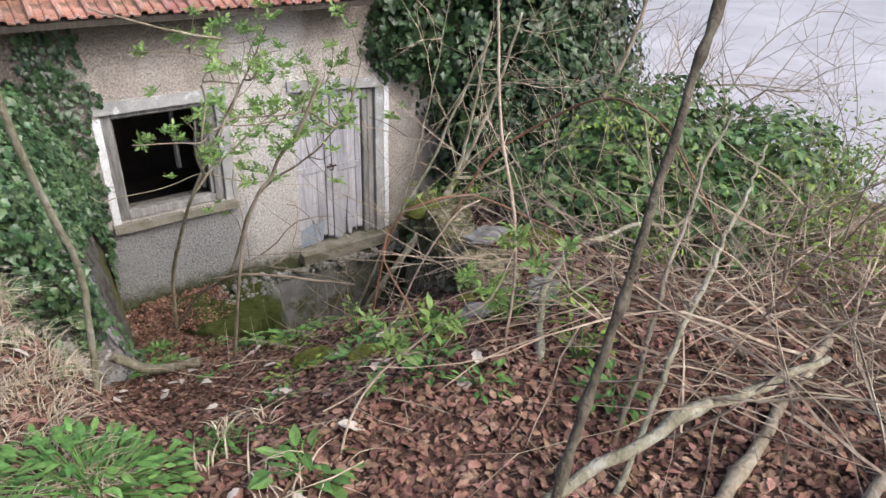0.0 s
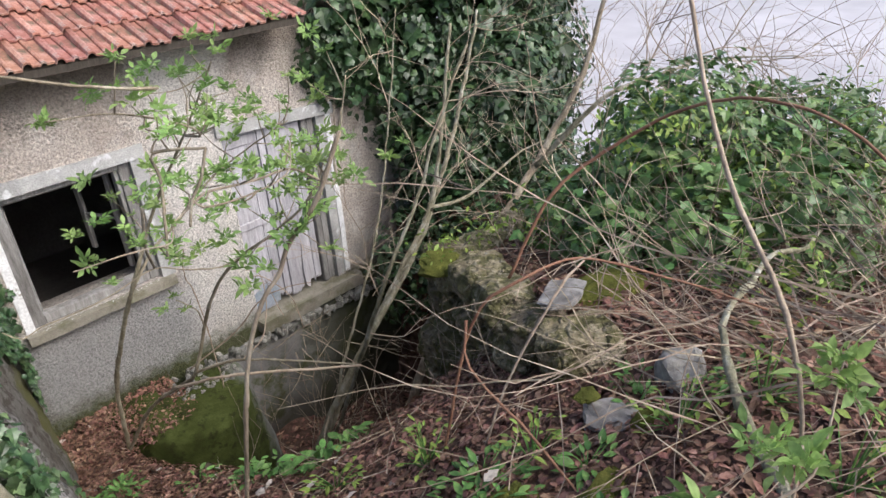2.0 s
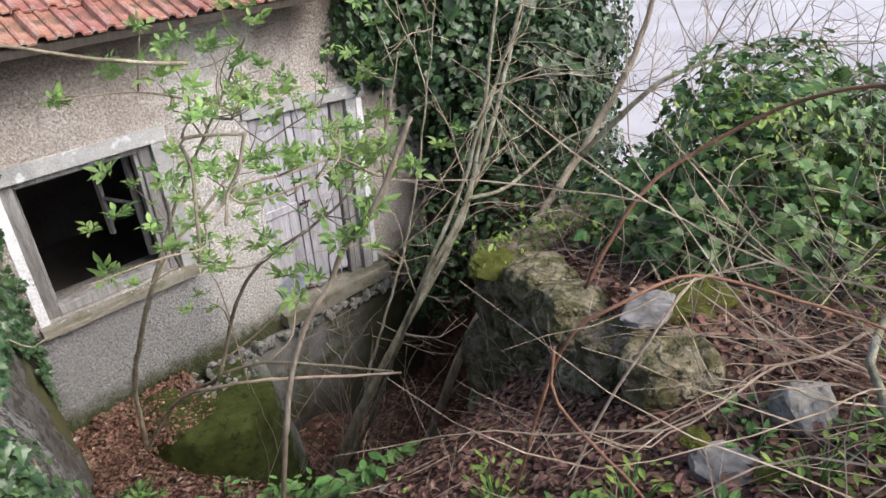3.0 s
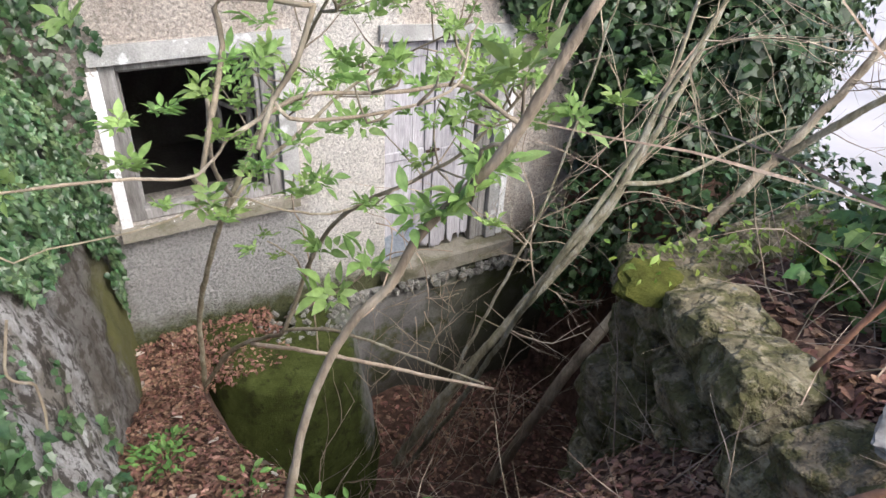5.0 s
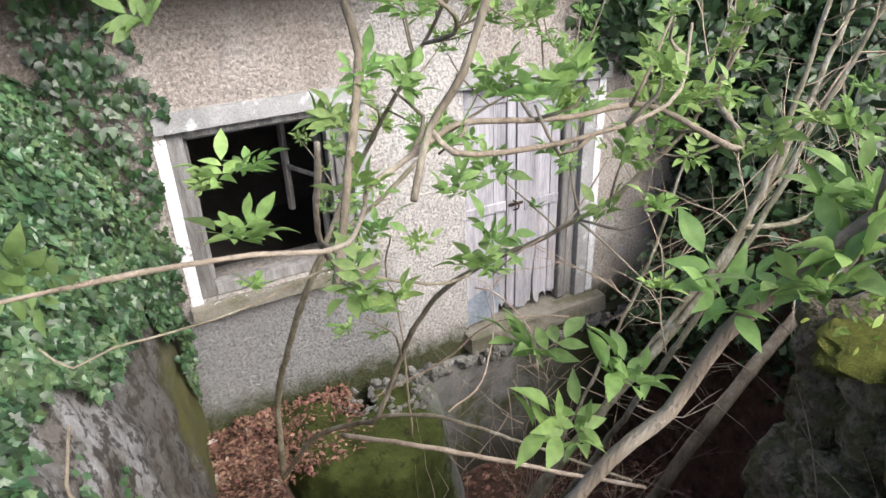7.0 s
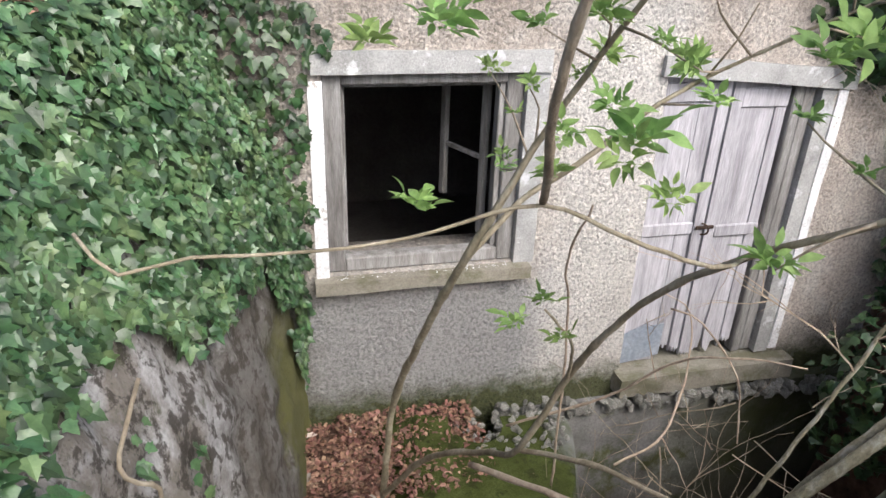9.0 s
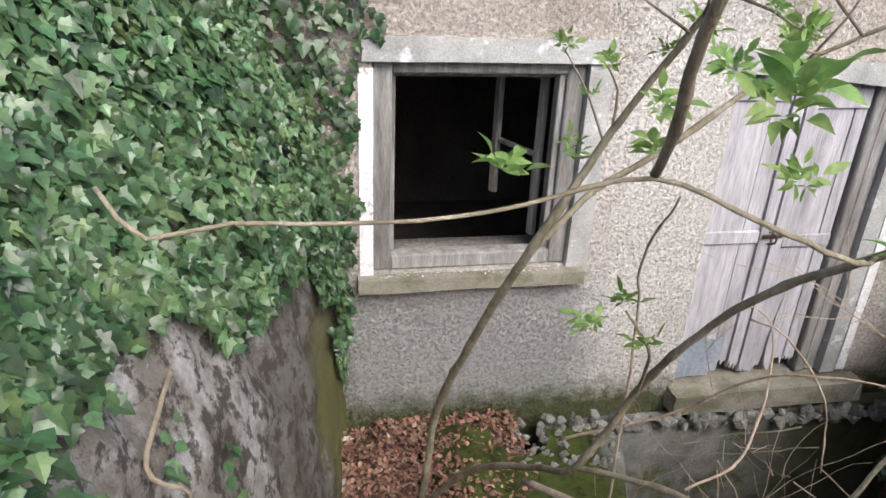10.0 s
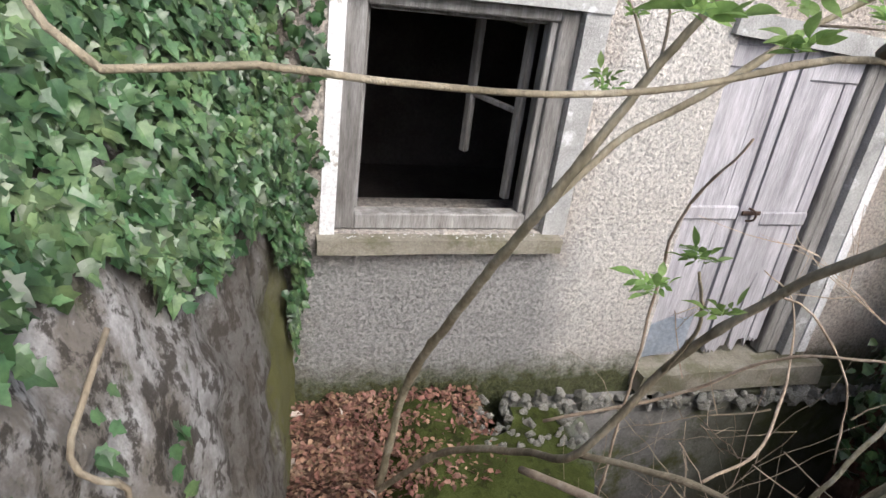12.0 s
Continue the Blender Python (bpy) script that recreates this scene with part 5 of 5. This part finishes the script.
pt = []
for _ in range(26):
    x, y = rng.uniform(-1.3, 0.6), rng.uniform(-2.0, -0.7)
    p = (x, y, height(x, y) - 0.03)
    wild(pt, p, rng.normal(0, 0.3, 3) + (0.15, -0.1, 1), rng.uniform(0.6, 1.9), 0.006, 1, rng, 0.5)
for _ in range(12):
    p = (rng.uniform(-0.3, 1.2), rng.uniform(-0.7, -0.2), rng.uniform(-0.6, 0.2))
    wild(pt, p, rng.normal(0, 0.8, 3) + (-0.2, -0.3, 0.1), rng.uniform(0.4, 0.9), 0.006, 2, rng, 0.7)
tagged(mesh_object("thin_stems", *join(pt), M_TWIG), "thin pale stems growing out of the pit", "twigs", kind="stuff")

# single poles, canes and logs
rng = np.random.default_rng(81)


def single(name, line, mat, label, cat="branch", **kw):
    return tagged(branch(name, line, mat, **kw), label, cat)


single("cut_branch", [(-1.62, -1.70, 0.98, 0.011), (-1.42, -2.16, 1.2, 0.010), (-1.1, -2.5, 1.22, 0.009), (-0.80, -2.77, 1.21, 0.007)], M_TWIG, "cut elder branch with a pale end over the pit", seed=2)
single("vine_root", [(-2.60, -1.87, 1.62, 0.006), (-2.635, -1.97, 1.53, 0.0065), (-2.65, -2.03, 1.47, 0.0065), (-2.61, -2.04, 1.42, 0.0065), (-2.57, -2.01, 1.36, 0.0065), (-2.565, -2.05, 1.24, 0.006), (-2.58, -2.06, 1.12, 0.006)], M_BARK, "gnarled brown ivy root on the cement wall", "root", seed=3)
single("arched_cane", [(-0.78, -3.97, 2.3, 0.008), (-0.63, -4.07, 2.67, 0.008), (-0.48, -4.21, 2.85, 0.008), (-0.39, -4.48, 3.06, 0.007), (-0.46, -4.82, 3.20, 0.006), (-0.55, -5.2, 3.15, 0.005), (-0.7, -5.7, 2.8, 0.004)], M_REDTWIG, "arching brown bramble cane", "bramble", seed=4)
single("pale_vine", [(-1.30, -4.85, 3.95, 0.004), (-1.45, -5.08, 3.42, 0.0055), (-1.57, -5.34, 3.08, 0.006), (-1.62, -5.42, 2.88, 0.005), (-1.66, -5.45, 2.66, 0.004), (-1.60, -5.42, 2.5, 0.003)], M_TWIG, "pale knotty vine hanging across the slope", "vine", seed=5)
single("grey_vine", [(-3.06, -5.02, 4.5, 0.009), (-2.98, -4.76, 3.85, 0.011), (-2.93, -4.61, 3.47, 0.012), (-2.89, -4.49, 3.16, 0.0125), (-2.82, -4.34, 2.76, 0.013), (-2.83, -4.25, 2.42, 0.014), (-2.86, -4.22, 2.05, 0.015)], M_LICHEN, "slanting grey vine stem rooted in the grassy bank", "vine", seed=15)
single("red_bramble", [(-1.50, -4.20, 1.9, 0.006), (-1.42, -4.30, 2.52, 0.006), (-1.33, -4.42, 2.70, 0.006), (-1.10, -4.54, 2.74, 0.005), (-0.92, -4.79, 2.67, 0.005), (-0.8, -5.1, 2.6, 0.004)], M_REDTWIG, "reddish arching bramble stem", "bramble", seed=6)
single("red_bramble", [(-1.42, -4.28, 2.54, 0.006), (-1.49, -4.35, 2.40, 0.005), (-1.53, -4.65, 2.30, 0.005), (-1.58, -4.9, 2.2, 0.004)], M_REDTWIG, "reddish arching bramble stem", "bramble", seed=7)
single("red_bramble", [(-1.45, -4.37, 2.0, 0.005), (-1.33, -4.43, 2.36, 0.005), (-1.19, -4.51, 2.64, 0.005), (-1.02, -4.51, 2.69, 0.004)], M_TWIG, "pale dead bramble stem", "bramble", seed=8)
single("dark_stem", [(-2.76, -6.50, 2.5, 0.0101), (-2.483, -6.395, 3.0, 0.0094), (-2.263, -6.31, 3.4, 0.0086), (-2.044, -6.225, 3.8, 0.0078), (-1.824, -6.141, 4.2, 0.0070), (-1.605, -6.056, 4.6, 0.0055)], M_DARKBARK, "dark knobbly upright stem beside the path", "branch", seed=9, knots=0.5, wobble=0.003, sides=8, step=0.03)
single("fallen_log", [(-2.62, -2.70, 1.22, 0.035), (-2.42, -2.85, 1.13, 0.034), (-2.15, -3.05, 1.20, 0.03)], M_LICHEN, "short lichened log lying on the slope", "log", seed=10)
LOGS = [[(-2.28, -6.0, 2.50, 0.0186), (-1.79, -6.07, 2.72, 0.0180), (-1.3, -6.15, 2.75, 0.0160), (-0.9, -6.2, 2.72, 0.0120)], [(-1.9, -6.4, 2.52, 0.0223), (-1.2, -6.2, 2.56, 0.0211), (-0.3, -6.0, 2.45, 0.0186)], [(-1.7, -6.6, 2.55, 0.0186), (-1.0, -6.5, 2.6, 0.0174), (0.0, -6.3, 2.4, 0.0136)],
        [(-1.55, -5.55, 2.42, 0.0149), (-1.1, -5.1, 2.52, 0.0136), (-0.6, -4.95, 2.56, 0.0112), (0.1, -5.0, 2.5, 0.0087)], [(-1.78, -6.08, 2.52, 0.0110), (-1.1, -5.8, 2.81, 0.0100), (-0.42, -5.53, 2.93, 0.0080), (0.1, -5.3, 3.02, 0.0050)], [(-1.55, -5.9, 2.48, 0.0090), (-1.0, -5.62, 2.84, 0.0080), (-0.5, -5.38, 3.06, 0.0065), (-0.1, -5.2, 3.2, 0.0040)]]
for i, line in enumerate(LOGS):
    single("dead_branch", line, M_LICHEN if i in (0, 3, 4) else M_BARK, "dead lichened branch in the brush heap", seed=20 + i, sides=8, wobble=0.014, knots=0.35, step=0.07)
heap = []
for _ in range(330):
    x, y = rng.uniform(-1.5, 1.6), rng.uniform(-6.7, -4.9)
    if x < -1.0 and y > -5.6:
        continue
    p = (x, y, height(x, y) + rng.uniform(0, 0.35))
    a = rng.uniform(0, 6.28)
    wild(heap, p, (math.cos(a), math.sin(a), rng.normal(0.15, 0.35)), rng.uniform(0.5, 1.5), rng.uniform(0.002, 0.007), 1, rng, 0.5, 0.12)
tagged(mesh_object("brush_heap", *join(heap), M_DEADTWIG), "tangled heap of dead grey-brown brushwood", "brush", kind="stuff")
deb = []
for _ in range(420):
    x, y = (rng.uniform(-0.75, 0.9), rng.uniform(-5.0, -3.15)) if rng.random() < 0.6 else (rng.uniform(-2.4, -1.0), rng.uniform(-5.6, -3.2))
    p = (x, y, height(x, y) + rng.uniform(0.0, 0.10))
    a = rng.uniform(0, 6.28)
    wild(deb, p, (math.cos(a), math.sin(a), rng.normal(0.1, 0.2)), rng.uniform(0.15, 0.5), rng.uniform(0.0015, 0.0035), 0, rng, 0.5, 0.1)
for _ in range(60):
    x, y = rng.uniform(-0.9, 1.4), rng.uniform(-5.3, -3.3)
    wild(deb, (x, y, height(x, y)), rng.normal(0, 0.5, 3) + (0.1, -0.1, 0.9), rng.uniform(0.4, 1.1), 0.004, 1, rng, 0.5, 0.1, -0.05)
tagged(mesh_object("dead_twigs", *join(deb), M_DEADTWIG), "scattered thin dead twigs on the litter", "twigs", kind="stuff")
can = []
for _ in range(26):
    x, y = rng.uniform(0.2, 2.4), rng.uniform(-6.0, -3.4)
    wild(can, (x, y, 1.9), rng.normal(0, 0.4, 3) + (0.1, -0.2, 1), rng.uniform(0.9, 1.9), 0.006, 2, rng, 0.6, 0.12, -0.02)
tagged(mesh_object("bare_brush", *join(can), M_DEADTWIG), "bare thin brush standing over the bushes", "brush", kind="stuff")

# a thin sapling on the slope
rng = np.random.default_rng(91)
sapling = tagged(new("sapling"), "thin sapling with fresh green leaves on the slope", "sapling")
SAP = [(-2.40, -5.50, 2.40, 0.005), (-2.19, -5.34, 2.58, 0.0045), (-1.93, -5.36, 2.74, 0.004), (-1.79, -5.49, 2.90, 0.003), (-1.66, -5.47, 3.08, 0.002)]
branch("stem", SAP, M_TWIG, sapling, sides=5, step=0.04)
for p in ((-1.93, -5.36, 2.76), (-1.79, -5.47, 2.90), (-1.68, -5.46, 3.05), (-2.05, -5.3, 2.68), (-1.85, -5.32, 2.72), (-1.98, -5.28, 2.62), (-1.7, -5.42, 2.82), (-1.6, -5.5, 2.95)):
    cluster(p, 1.1, sapling)
    cluster(np.array(p) + rng.normal(0, 0.07, 3), 0.8, sapling)

for x, y, t_ in ((-1.55, -4.15, 0.30), (-1.45, -4.6, 0.22), (-1.75, -3.75, 0.25), (-1.2, -5.0, 0.3), (-2.05, -4.4, 0.12), (-1.3, -5.5, 0.35), (-1.05, -5.2, 0.3)):
    herb((x, y, height(x, y)), 0.13, 36, 0.045, rng, "young yellow-green shoots in the leaf litter", t_, "ovate", M_YELLOWGREEN)
